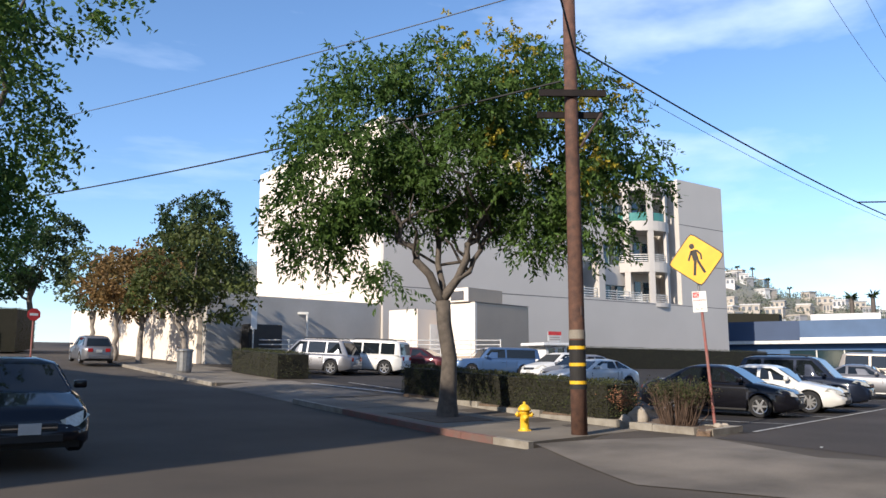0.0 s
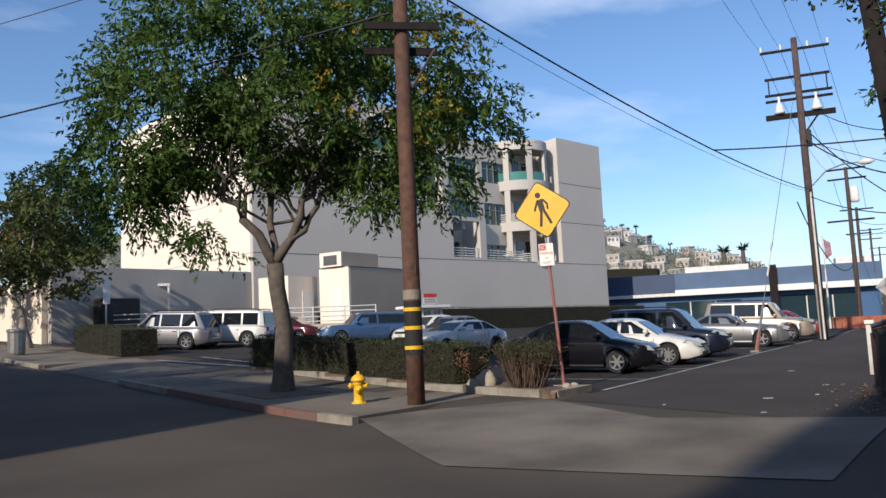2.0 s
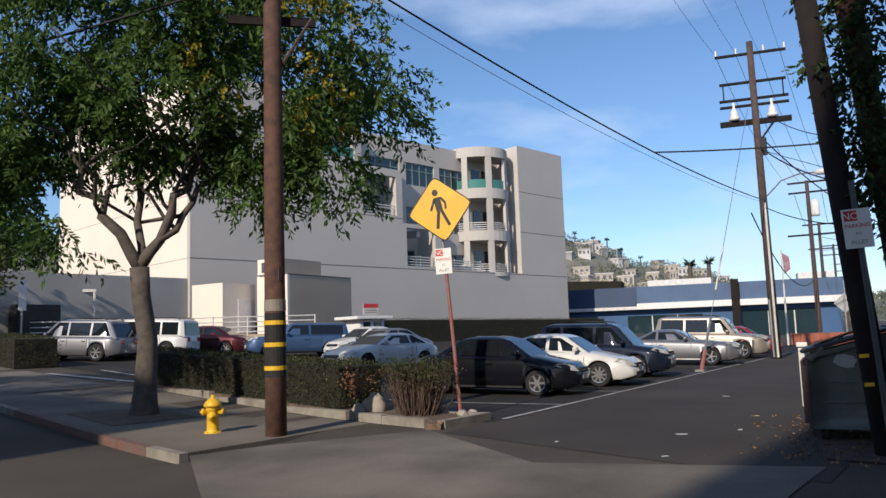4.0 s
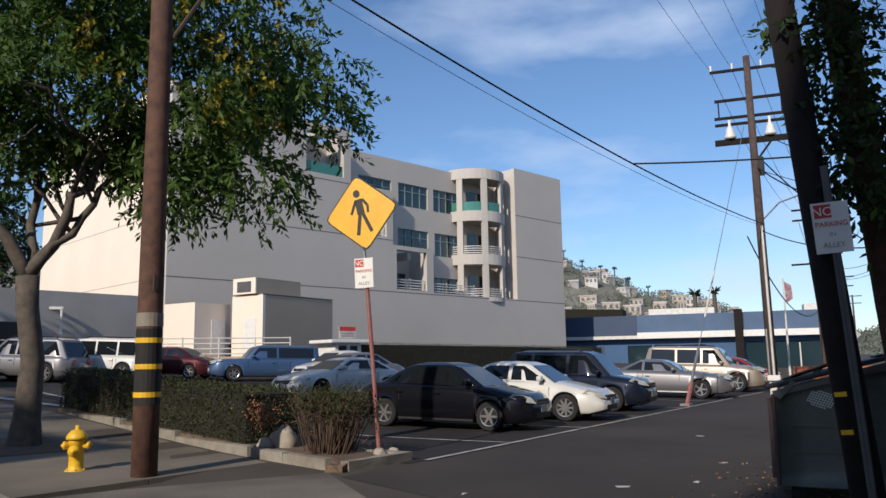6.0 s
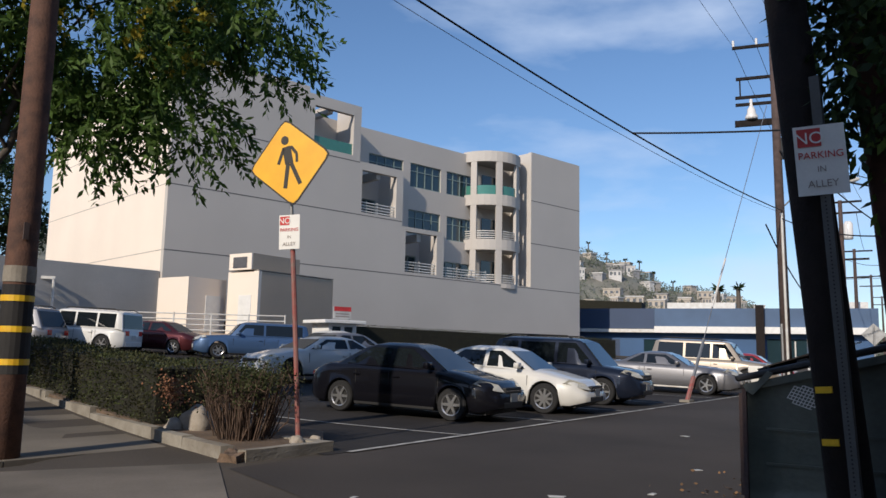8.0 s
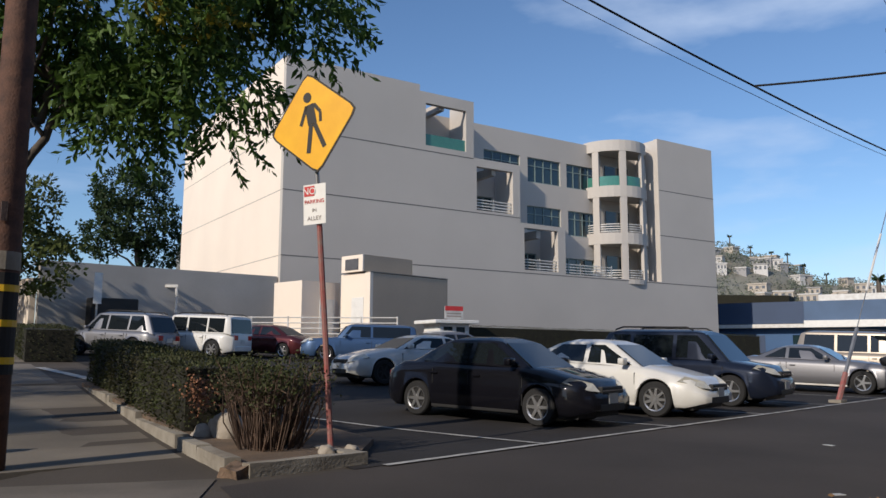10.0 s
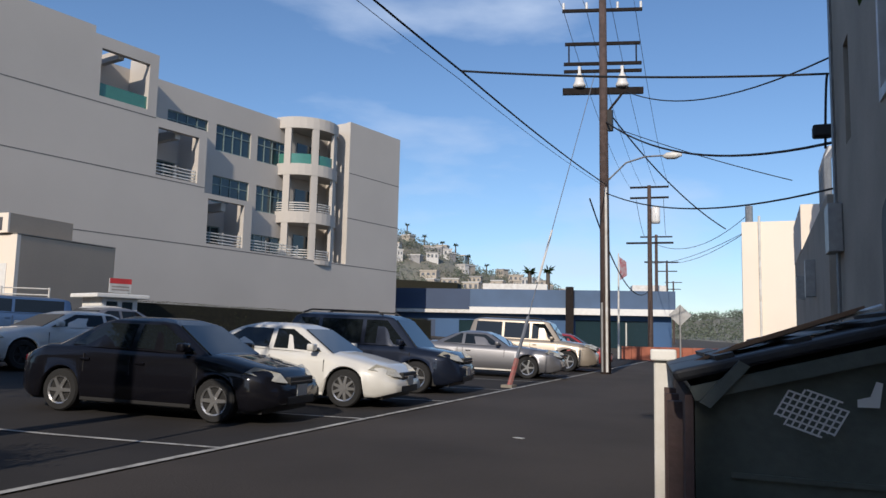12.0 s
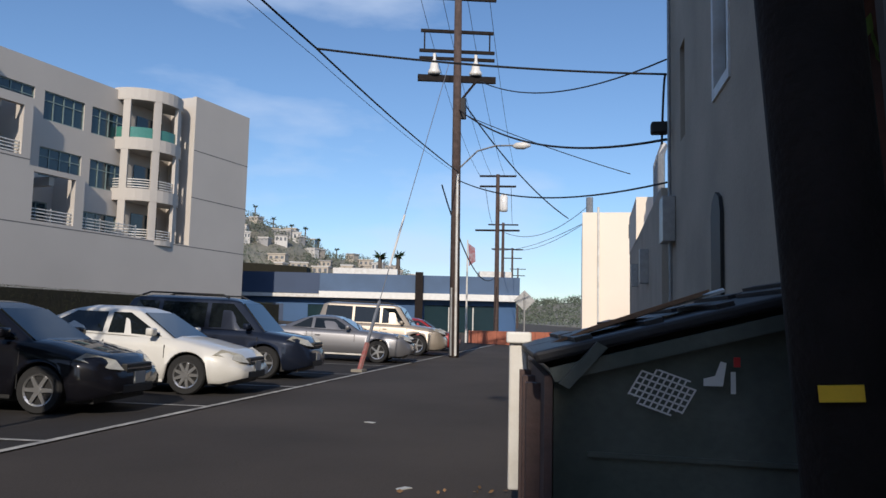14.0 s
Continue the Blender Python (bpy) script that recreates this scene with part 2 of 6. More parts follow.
def tube(bm, pts, rad, seg=6):
    """A tapering tube along points; rad is one radius or one for each point."""
    pts = [Vector(p) for p in pts]
    rads = rad if isinstance(rad, (list, tuple)) else [rad] * len(pts)
    rings = []
    for i, p in enumerate(pts):
        d = (pts[min(i + 1, len(pts) - 1)] - pts[max(i - 1, 0)]).normalized()
        a = d.orthogonal().normalized() if abs(d.z) > 0.9 else d.cross(Vector((0, 0, 1))).normalized()
        if rings and a.dot(last) < 0:
            a = -a
        last = a
        b = d.cross(a)
        rings.append([bm.verts.new(p + (a * math.cos(t) + b * math.sin(t)) * rads[i]) for t in [2 * math.pi * k / seg for k in range(seg)]])
    for a, b in zip(rings, rings[1:]):
        for i in range(seg):
            bm.faces.new((a[i], a[(i + 1) % seg], b[(i + 1) % seg], b[i]))
    bm.faces.new(rings[0][::-1])
    bm.faces.new(rings[-1])
    return bm


def plate(bm, pts, depth, m=None):
    """A flat outline in x, z, thickened along +y by depth."""
    a = [bm.verts.new((x, 0, z)) for x, z in pts]
    b = [bm.verts.new((x, depth, z)) for x, z in pts]
    bm.faces.new(a)
    bm.faces.new(b[::-1])
    for i in range(len(a)):
        j = (i + 1) % len(a)
        bm.faces.new((a[j], a[i], b[i], b[j]))
    if m is not None:
        bmesh.ops.transform(bm, matrix=m, verts=a + b)
    return bm


def slab(pts, z0, z1):
    """A flat-topped polygon block on plan points, its heights given by functions of x, y."""
    bm = bmesh.new()
    a = [bm.verts.new((x, y, z0(x, y))) for x, y in pts]
    b = [bm.verts.new((x, y, z1(x, y))) for x, y in pts]
    bm.faces.new(b)
    bm.faces.new(a[::-1])
    for i in range(len(a)):
        j = (i + 1) % len(a)
        bm.faces.new((a[i], a[j], b[j], b[i]))
    bmesh.ops.recalc_face_normals(bm, faces=bm.faces)
    return bm


def gz(x, y):
    """Height of the ground: level by the alley, rising up the hill to the north."""
    return 0.046 * (math.sqrt((y - 12) ** 2 + 4) + y - 12) / 2


def kerb_x(y):
    return 11.05 + (y - 10.8) * 0.165


def hedge_x(y):
    return 14.65 + (y - 8.9) * 0.18


def street_z(x, y):
    return gz(x, y) - 0.14


def ease(a, b, v):
    t = min(1, max(0, (v - a) / (b - a)))
    return t * t * (3 - 2 * t)


def sheet_z(x, y):
    """The one ground sheet: the street lies a kerb's height under the lot, with ramps between."""
    if y < 10.4:
        up = ease(8.8, 12.4, x)
    else:
        up = ease(kerb_x(y) + 1.4, kerb_x(y) + 2.9, x) if y < 21 or y > 29 else ease(kerb_x(y) - 0.2, kerb_x(y) + 2.0, x)
    return gz(x, min(y, 120)) - 0.14 * (1 - up)


# ---- ground ----
def axis(lo, mid0, mid1, hi, step):
    a = list(np.arange(mid0, mid1, step))
    left = [mid0 - (mid0 - lo) * (k / 12) ** 2 for k in range(12, 0, -1)]
    right = [mid1 + (hi - mid1) * (k / 12) ** 2 for k in range(0, 13)]
    return left + a + right


gx, gy = axis(-900, -12, 50, 1500, 0.5), axis(-900, -8, 62, 1500, 0.5)
gv = [(x, y, sheet_z(x, y)) for y in gy for x in gx]
gf = [(j * len(gx) + i, j * len(gx) + i + 1, (j + 1) * len(gx) + i + 1, (j + 1) * len(gx) + i) for j in range(len(gy) - 1) for i in range(len(gx) - 1)]
tagged(raw("ground", gv, gf, ASPHALT, smooth=True), "worn brown-grey asphalt street and alley", "ground", kind="structure")


def patch(name, pts, lift, material, label, category="road", n=14):
    """A thin sheet that follows the ground, from four plan corners."""
    P = [Vector(p) for p in pts]
    v, f = [], []
    for j in range(n + 1):
        for i in range(n + 1):
            s, t = i / n, j / n
            q = (P[0] * (1 - s) + P[1] * s) * (1 - t) + (P[3] * (1 - s) + P[2] * s) * t
            v.append((q.x, q.y, sheet_z(q.x, q.y) + lift))
    for j in range(n):
        for i in range(n):
            k = j * (n + 1) + i
            f.append((k, k + 1, k + n + 2, k + n + 1))
    return tagged(raw(name, v, f, material), label, category, kind="structure")


patch("parking_lot", [(15.9, 8.42), (62, 12.0), (62, 42.5), (21.5, 42.5)], 0.012, LOT, "dark worn asphalt of the parking lot", "parking lot", 40)
patch("alley_surface", [(12.7, 2.4), (14.4, 8.35), (62, 11.9), (62, 4.0)], 0.006, ALLEY, "dark patched asphalt of the alley", "road", 40)
patch("driveway_apron", [(8.7, 6.6), (11.1, 10.35), (14.55, 8.75), (12.5, 5.6)], 0.012, APRON, "stained concrete apron at the alley mouth", "pavement")
patch("driveway_apron_south", [(9.6, 2.6), (8.7, 6.6), (12.5, 5.6), (13.6, 2.6)], 0.012, APRON, "stained concrete apron beside the alley", "pavement")
patch("entrance_apron", [(12.9, 21.6), (14.2, 29.6), (17.8, 29.3), (16.6, 21.6)], 0.014, APRON, "grey concrete ramp into the parking lot", "pavement")
patch("dirt_verge", [(13.95, 1.2), (14.1, 2.7), (17.8, 3.75), (18.2, 2.0)], 0.016, mat("dark_verge_dirt", (0.075, 0.05, 0.038), 1.0, vary=0.3, scale=4, fine=30, bump=0.9, col2=(0.04, 0.03, 0.026)), "dark dirty ground under the dumpster", "soil", 20)
# ---- sidewalk, kerbs ----
def strip_piece(y0, y1, a, b, h0, h1):
    return slab([(a(y0), y0), (b(y0), y0), (b(y1), y1), (a(y1), y1)], lambda x, y: gz(x, y) + h0, lambda x, y: gz(x, y) + h1)


walkway = thing("pavement", pose(0, 0, 0), "pale concrete sidewalk in jointed slabs", "pavement", kind="structure")
for k in range(24):
    y0 = 10.42 + k * 1.55
    if 21.4 < y0 + 0.7 < 29.6:
        continue
    part("slab", strip_piece(y0, y0 + 1.535, lambda y: kerb_x(y) + 0.16, lambda y: kerb_x(y) + 1.9, -0.2, random.uniform(-0.004, 0.004)), CONCRETE, walkway)
    part("slab", strip_piece(y0, y0 + 1.535, lambda y: kerb_x(y) + 1.915, lambda y: hedge_x(y) - 0.005, -0.2, random.uniform(-0.004, 0.004)), CONCRETE, walkway)
kerb = thing("kerb", pose(0, 0, 0), "concrete street kerb with a stretch of worn red paint", "kerb", kind="structure")
for k in range(34):
    y0 = 10.42 + k * 1.1
    if 21.6 < y0 + 0.5 < 29.4:
        continue
    part("kerb_stone", strip_piece(y0, y0 + 1.09, kerb_x, lambda y: kerb_x(y) + 0.15, -0.3, 0.006), KERBRED if 10.9 < y0 < 17.5 else KERBC, kerb)
tree_pit = link("tree_pit", slab([(12.2, 14.2), (13.9, 14.0), (14.3, 16.3), (12.6, 16.6)], lambda x, y: gz(x, y) - 0.1, lambda x, y: gz(x, y) + 0.014), DIRT)
tagged(tree_pit, "bare brown soil round the street tree", "soil", kind="structure")


def rough_stone(x0, x1, y0, y1, z0, z1, m, amount=0.012, cuts=4):
    bm = B(x0, x1, y0, y1, z0, z1)
    bmesh.ops.subdivide_edges(bm, edges=bm.edges[:], cuts=cuts, use_grid_fill=True)
    for v in bm.verts:
        v.co += noise.noise_vector(v.co * 6) * amount
    bmesh.ops.transform(bm, matrix=m, verts=bm.verts)
    return bm


planter = thing("planter_kerb", pose(0, 0, 0), "chipped pale concrete kerb round the hedge bed", "kerb", kind="structure")
ANG = math.degrees(math.atan(0.18))
L0 = Vector((14.72, 8.8, 0))
dirv = Vector((0.18, 1, 0)).normalized()
for k, (a, b) in enumerate([(0.22, 1.35), (1.37, 2.35), (2.45, 5.2), (5.22, 8.0), (8.02, 11.9)]):
    p = L0 + dirv * a
    part("kerb_stone", rough_stone(0, 0.16, 0, b - a, -0.15, 0.15 + gz(0, p.y + 0.8), Matrix.Translation(p) @ pose(0, 0, 0, 0, 0, -ANG)), KERBC, planter)
part("kerb_stone", rough_stone(0.05, 1.45, 0, 0.16, -0.1, 0.15, Matrix.Translation((14.78, 8.62, 0)) @ pose(0, 0, 0, 0, 0, 0.5)), KERBC, planter)
part("kerb_stone", rough_stone(0, 0.15, 0.0, 0.9, -0.1, 0.14, Matrix.Translation((16.1, 8.66, 0))), KERBC, planter)
part("broken_corner", rough_stone(-0.1, 0.22, -0.08, 0.2, -0.1, 0.115, Matrix.Translation((14.78, 8.72, 0)) @ pose(0, 0, 0, 0, 0, 20), 0.06, 3), mat("broken_stone", (0.22, 0.15, 0.10), 1, vary=0.3, scale=9, bump=1.0), planter, "crumbled brown corner of the kerb")
bed = link("hedge_bed", slab([(14.85, 8.75), (16.15, 8.75), (17.3, 10), (18.6, 20.9), (16.9, 20.9), (15.0, 9.4)], lambda x, y: gz(x, y) - 0.1, lambda x, y: gz(x, y) + 0.09), DIRT)
tagged(bed, "brown soil bed under the hedge", "soil", kind="structure")

# ---- painted lines ----
def line(x0, y0, x1, y1, w=0.1, name="parking_line", label="worn white painted parking line"):
    a, b = Vector((x0, y0)), Vector((x1, y1))
    d = (b - a).normalized()
    nrm = Vector((-d.y, d.x)) * w / 2
    n = max(2, int((b - a).length / 0.8))
    v, f = [], []
    for i in range(n + 1):
        q = a + (b - a) * i / n
        for s in (-1, 1):
            x, y = q.x + nrm.x * s, q.y + nrm.y * s
            v.append((x, y, sheet_z(x, y) + 0.022))
    for i in range(n):
        f.append((2 * i, 2 * i + 1, 2 * i + 3, 2 * i + 2))
    return tagged(raw(name, v, f, LINEW), label, "road marking", "parking lines", "structure")


line(16.3, 8.42, 62, 12.0)
for x in (19.1, 22.6, 26.3, 30.2, 34.2, 38.6, 43.5):
    line(x, 8.45 + (x - 16.3) * 0.078, x - 0.75, 13.4 + (x - 16.3) * 0.06, 0.09)
line(17.65, 21.8, 17.6, 27.4, 0.3, "stop_line", "broad white painted line at the lot entrance")
line(18.6, 22.0, 19.6, 27.6, 0.12)


# ---- foliage ----
def leaves(points, size, droop, rng, long=2.4, name="crown", material=None, parent=None, spread=0.25):
    """One narrow folded leaf at each point and direction."""
    n = len(points)
    P = np.array([p for p, d in points])
    Dv = np.array([d for p, d in points]) + rng.normal(0, spread, (n, 3))
    Dv[:, 2] -= droop
    Dv /= np.linalg.norm(Dv, axis=1)[:, None] + 1e-9
    R = rng.normal(0, 1, (n, 3))
    S = np.cross(Dv, R)
    S /= np.linalg.norm(S, axis=1)[:, None] + 1e-9
    ln = size * long * rng.uniform(0.6, 1.3, (n, 1))
    wd = size * rng.uniform(0.35, 0.6, (n, 1))
    v = np.stack([P, P + Dv * ln * 0.5 + S * wd, P + Dv * ln, P + Dv * ln * 0.5 - S * wd], 1).reshape(-1, 3)
    me = bpy.data.meshes.new(name)
    me.vertices.add(4 * n)
    me.vertices.foreach_set("co", v.astype(np.float32).ravel())
    me.loops.add(4 * n)
    me.loops.foreach_set("vertex_index", np.arange(4 * n, dtype=np.int32))
    me.polygons.add(n)
    me.polygons.foreach_set("loop_start", np.arange(0, 4 * n, 4, dtype=np.int32))
    me.update(calc_edges=True)
    me.materials.append(material)
    ob = new(name, me)
    ob.parent = parent
    return ob


def limb(bm, a, b, r0, r1, rng, wob=0.08, n=6, seg=8):
    a, b = Vector(a), Vector(b)
    L = (b - a).length
    pts = []
    for i in range(n + 1):
        t = i / n
        o = Vector(rng.normal(0, wob * L * 0.3, 3)) if 0 < i < n else Vector((0, 0, 0))
        pts.append(a.lerp(b, t) + o * math.sin(math.pi * t))
    tube(bm, pts, [r0 + (r1 - r0) * i / n for i in range(n + 1)], seg)
    return pts


def sprays(centre, radii, count, per, rng, length=0.55, shell=0.55, gap=-0.22, cell=0.55):
    """Leaf stems hung through an uneven crown: returns (point, direction) pairs."""
    out = []
    for _ in range(count):
        d = Vector(rng.normal(0, 1, 3)).normalized()
        r = rng.uniform(shell, 1.0) ** 0.7
        lump = 1 + 0.35 * noise.noise(Vector(d) * 2.3 + Vector(centre))
        c = Vector((centre[0] + d.x * radii[0] * r * lump, centre[1] + d.y * radii[1] * r * lump, centre[2] + d.z * radii[2] * r * lump))
        if noise.noise(c * cell) < gap:
            continue
        o = Vector((d.x, d.y, d.z * 0.3)).normalized()
        axis_ = (o * 0.8 + Vector((0, 0, -0.45)) + Vector(rng.normal(0, 0.35, 3))).normalized()
        for k in range(per):
            t = k / per
            p = c + axis_ * length * t + Vector((0, 0, -0.2 * t * t * length))
            side = axis_.cross(Vector(rng.normal(0, 1, 3))).normalized()
            out.append((p[:], (axis_ * 0.5 + side * 0.8)[:]))
    return out


# the big street tree: a leaning trunk forked in two, with blobs of feathery leaves
rng = np.random.default_rng(4)
TB = Vector((13.5, 15.25, gz(13.5, 15.25)))
tree = thing("street_tree", Matrix.Translation(TB), "feathery green street tree with yellow seed clusters", "tree")
bm = bmesh.new()
right = Vector((0.70, -0.70, 0))
fork = Vector((0, 0, 3.0)) - right * 0.12
tube(bm, [(0, 0, -0.2), (0, 0, 0.05), (0.02, 0, 0.5), tuple(right * 0.06 + Vector((0, 0, 1.5))), tuple(right * -0.08 + Vector((0, 0, 2.4))), tuple(fork)], [0.36, 0.29, 0.23, 0.2, 0.19, 0.2], 12)
tips = []
for side, up, n0 in ((-1.0, 5.4, 0.14), (0.85, 5.3, 0.13), (-0.2, 6.6, 0.09), (1.6, 4.9, 0.08)):
    end = right * side * 1.3 + Vector((rng.normal(0, 0.5), rng.normal(0, 0.5), up))
    pts = limb(bm, fork, end, n0, 0.06, rng, 0.12, 7)
    for j in (3, 4, 5, 6, 7, 7):
        e = pts[j] + Vector((rng.normal(0, 1.6), rng.normal(0, 1.6), rng.uniform(0.4, 2.0)))
        q = limb(bm, pts[j], e, 0.05, 0.015, rng, 0.15, 5, 5)
        tips.append(q[-1])
part("trunk", bm, BARK, tree, smooth=True)
crown = []
for u_, w_, z_, ru, rz in ((-2.9, 0.0, 6.5, 1.9, 1.5), (-3.6, 0.4, 5.3, 1.2, 1.2), (-1.9, 0.3, 8.4, 2.2, 1.5), (0.2, 0, 8.6, 2.3, 1.7), (2.0, 0, 8.6, 2.1, 1.6), (3.6, 0, 7.6, 1.9, 1.5), (4.7, -0.2, 6.6, 1.2, 1.4),
                         (0.4, 0.3, 6.6, 2.4, 1.3), (2.6, 0.2, 6.2, 1.9, 1.3), (-1.2, -0.2, 5.9, 1.7, 1.1), (3.8, 0, 5.1, 1.0, 0.9), (-2.0, 0, 4.4, 0.75, 0.8), (2.3, 0, 4.9, 0.9, 0.7), (-1.35, -0.1, 3.8, 0.55, 0.6), (0.7, 0, 5.4, 1.1, 0.6)):
    c = right * u_ + Vector((0.7, 0.7, 0)) * w_ + Vector((0, 0, z_))
    crown += sprays(c, (ru, ru, rz), int(225 * ru * rz), 15, rng, 0.65, 0.3, -0.1, 0.8)
leaves(crown, 0.068, 0.45, rng, 2.7, "crown", LEAF, tree)
yel = []
for u_, z_, r_ in ((0.9, 9.2, 1.2), (2.6, 8.6, 1.4), (4.2, 7.6, 1.1), (2.0, 7.0, 0.9), (1.4, 8.0, 1.1), (3.9, 6.1, 0.6)):
    yel += sprays(right * u_ + Vector((-0.9, -0.9, z_)), (r_, r_, r_), int(42 * r_), 14, rng, 0.3)
seeds = leaves(yel, 0.075, 0.1, rng, 1.4, "seed_foliage", LEAFY, tree)
seeds["label"] = "hanging yellow seed clusters"


def round_tree(name, base, height, crowns, material, label, seed, bark=BARKL, lean=(0, 0), size=0.16, dens=70, trunk_r=0.16, group=""):
    r = np.random.default_rng(seed)
    t = thing(name, Matrix.Translation(base), label, "tree", group)
    b = bmesh.new()
    top = Vector((lean[0], lean[1], height * 0.55))
    pts = limb(b, (0, 0, -0.3), top, trunk_r * 1.3, trunk_r * 0.7, r, 0.08, 6, 9)
    for c, rad in crowns:
        limb(b, pts[4], Vector(c) + Vector((0, 0, -rad[2] * 0.2)), trunk_r * 0.55, 0.03, r, 0.1, 5, 6)
    part("trunk", b, bark, t, smooth=True)
    pts2 = []
    for c, rad in crowns:
        pts2 += sprays(c, rad, int(dens * rad[0] * rad[2]), 9, r, 0.6, 0.5)
    leaves(pts2, size, 0.1, r, 1.7, "crown", material, t, 0.6)
    return t


def gp(x, y):
    return Vector((x, y, gz(x, y)))


round_tree("street_tree", gp(19.2, 41.5), 7, [((-0.4, 0.3, 5.6), (2.6, 2.6, 2.2)), ((1.3, -0.6, 4.2), (2.0, 2.0, 1.5)), ((-1.7, 0.8, 4.0), (1.7, 1.7, 1.4)), ((0.4, 0, 7.2), (1.6, 1.6, 1.3))], LEAFO, "dense olive-green street tree with a pale leaning trunk", 11, lean=(-0.9, 0.3), group="street trees")
round_tree("street_tree", gp(18.6, 47.0), 6, [((0, 0, 5.0), (2.4, 2.4, 2.0)), ((-1.2, 0.5, 3.9), (1.6, 1.6, 1.3)), ((1.0, 0, 6.2), (1.5, 1.5, 1.2))], LEAFB, "street tree with browning dry leaves", 12, group="street trees")
round_tree("street_tree", gp(19.2, 52.5), 6, [((0, 0, 5.0), (2.2, 2.2, 1.9)), ((0.8, 0, 6.4), (1.6, 1.6, 1.2))], LEAFB, "street tree with browning dry leaves", 13, group="street trees")
round_tree("street_tree", gp(20.5, 60), 6, [((0, 0, 5.2), (2.4, 2.4, 2.0)), ((0, 0.8, 7.0), (1.6, 1.6, 1.2))], LEAFO, "olive-green street tree farther up the hill", 14, group="street trees")
round_tree("pine_tree", gp(40, 83), 17, [((0, 0, 11.5), (4.2, 4.2, 3.0)), ((-1.5, 0, 14.5), (3.6, 3.6, 2.6)), ((2.5, 0, 9.0), (3.2, 3.2, 2.2)), ((-3.2, 0, 9.5), (2.6, 2.6, 2.0)), ((1.0, 0, 16.5), (2.2, 2.2, 1.5))], LEAFD, "tall dark pine behind the building", 15, BARK, size=0.22, dens=60, trunk_r=0.3)
round_tree("pine_tree", gp(24, 88), 13, [((0, 0, 9), (4.2, 4.2, 3.2)), ((-3, 0, 7), (3, 3, 2.4)), ((2, 0, 12), (2.6, 2.6, 2))], LEAFD, "dark rounded evergreen up the street", 16, BARK, size=0.24, dens=50, trunk_r=0.3)
# tree over the street corner, seen at the start
round_tree("street_tree", gp(3.3, 22.5), 10, [((-0.3, 0, 6.8), (3.0, 3.0, 2.6)), ((-1.2, -3.2, 8.2), (2.2, 2.2, 1.7)), ((0.5, 2, 5.0), (2.0, 2.2, 1.8)), ((1.5, 10, 4.5), (2.5, 3, 2.0)), ((0.6, -3.5, 9.6), (2.2, 2.0, 0.9))], LEAF, "green street tree hanging over the road", 17, BARK, size=0.1, dens=190, trunk_r=0.22)


# ---- hedges ----
def hedge(name, pts, w, h, label, seed, material=HEDGEL, dens=520, shade_core=True):
    """A clipped hedge along plan points, its leaves round a near-black box that paints the inner shade."""
    r = np.random.default_rng(seed)
    a, b = Vector(pts[0]), Vector(pts[1])
    L = (b - a).length
    d = (b - a) / L
    nrm = Vector((-d.y, d.x))
    base = gp((a.x + b.x) / 2, (a.y + b.y) / 2)
    t = thing(name, Matrix.Translation(base), label, "hedge")
    v = []
    for i in range(int(dens * (L * w + 2 * L * h + 2 * w * h))):
        q = r.uniform(0, 1, 3)
        f = r.uniform(0, L * w + 2 * L * h + 2 * w * h)
        if f < L * w:
            s, k, z, o = q[0] * L, (q[1] - 0.5) * w, h, (0, 0, 1)
        elif f < L * w + 2 * L * h:
            sd = 1 if q[2] > 0.5 else -1
            s, k, z, o = q[0] * L, sd * w / 2, 0.06 + q[1] * (h - 0.06), (nrm.x * sd, nrm.y * sd, 0.3)
        else:
            sd = 1 if q[2] > 0.5 else 0
            s, k, z, o = sd * L, (q[0] - 0.5) * w, 0.06 + q[1] * (h - 0.06), ((d.x if sd else -d.x), (d.y if sd else -d.y), 0.3)
        c = Vector((a.x + d.x * s + nrm.x * k, a.y + d.y * s + nrm.y * k))
        lump = 0.07 * noise.noise(Vector((c.x * 1.3, c.y * 1.3, z * 1.6))) + r.normal(0, 0.025)
        p = (c.x - base.x + o[0] * lump, c.y - base.y + o[1] * lump, gz(c.x, c.y) - base.z + z + (lump if o[2] == 1 else 0))
        v.append((p, o))
    leaves(v, 0.03, 0.0, r, 1.7, "foliage", material, t, 0.8)
    # added box behind the leaves, the hedge's inner shade put into its colour
    if shade_core:
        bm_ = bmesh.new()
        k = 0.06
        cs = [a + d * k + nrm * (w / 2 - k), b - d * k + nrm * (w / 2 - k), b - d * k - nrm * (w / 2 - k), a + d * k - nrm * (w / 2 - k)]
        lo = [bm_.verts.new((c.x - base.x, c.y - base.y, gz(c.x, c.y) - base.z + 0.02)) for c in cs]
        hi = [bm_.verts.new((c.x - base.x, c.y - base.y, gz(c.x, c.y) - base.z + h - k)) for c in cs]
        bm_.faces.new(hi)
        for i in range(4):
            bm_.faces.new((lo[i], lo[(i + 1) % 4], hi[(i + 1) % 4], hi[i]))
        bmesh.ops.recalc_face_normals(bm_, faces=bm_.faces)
        part("shade_core", bm_, HEDGESHADE, t)
    return t


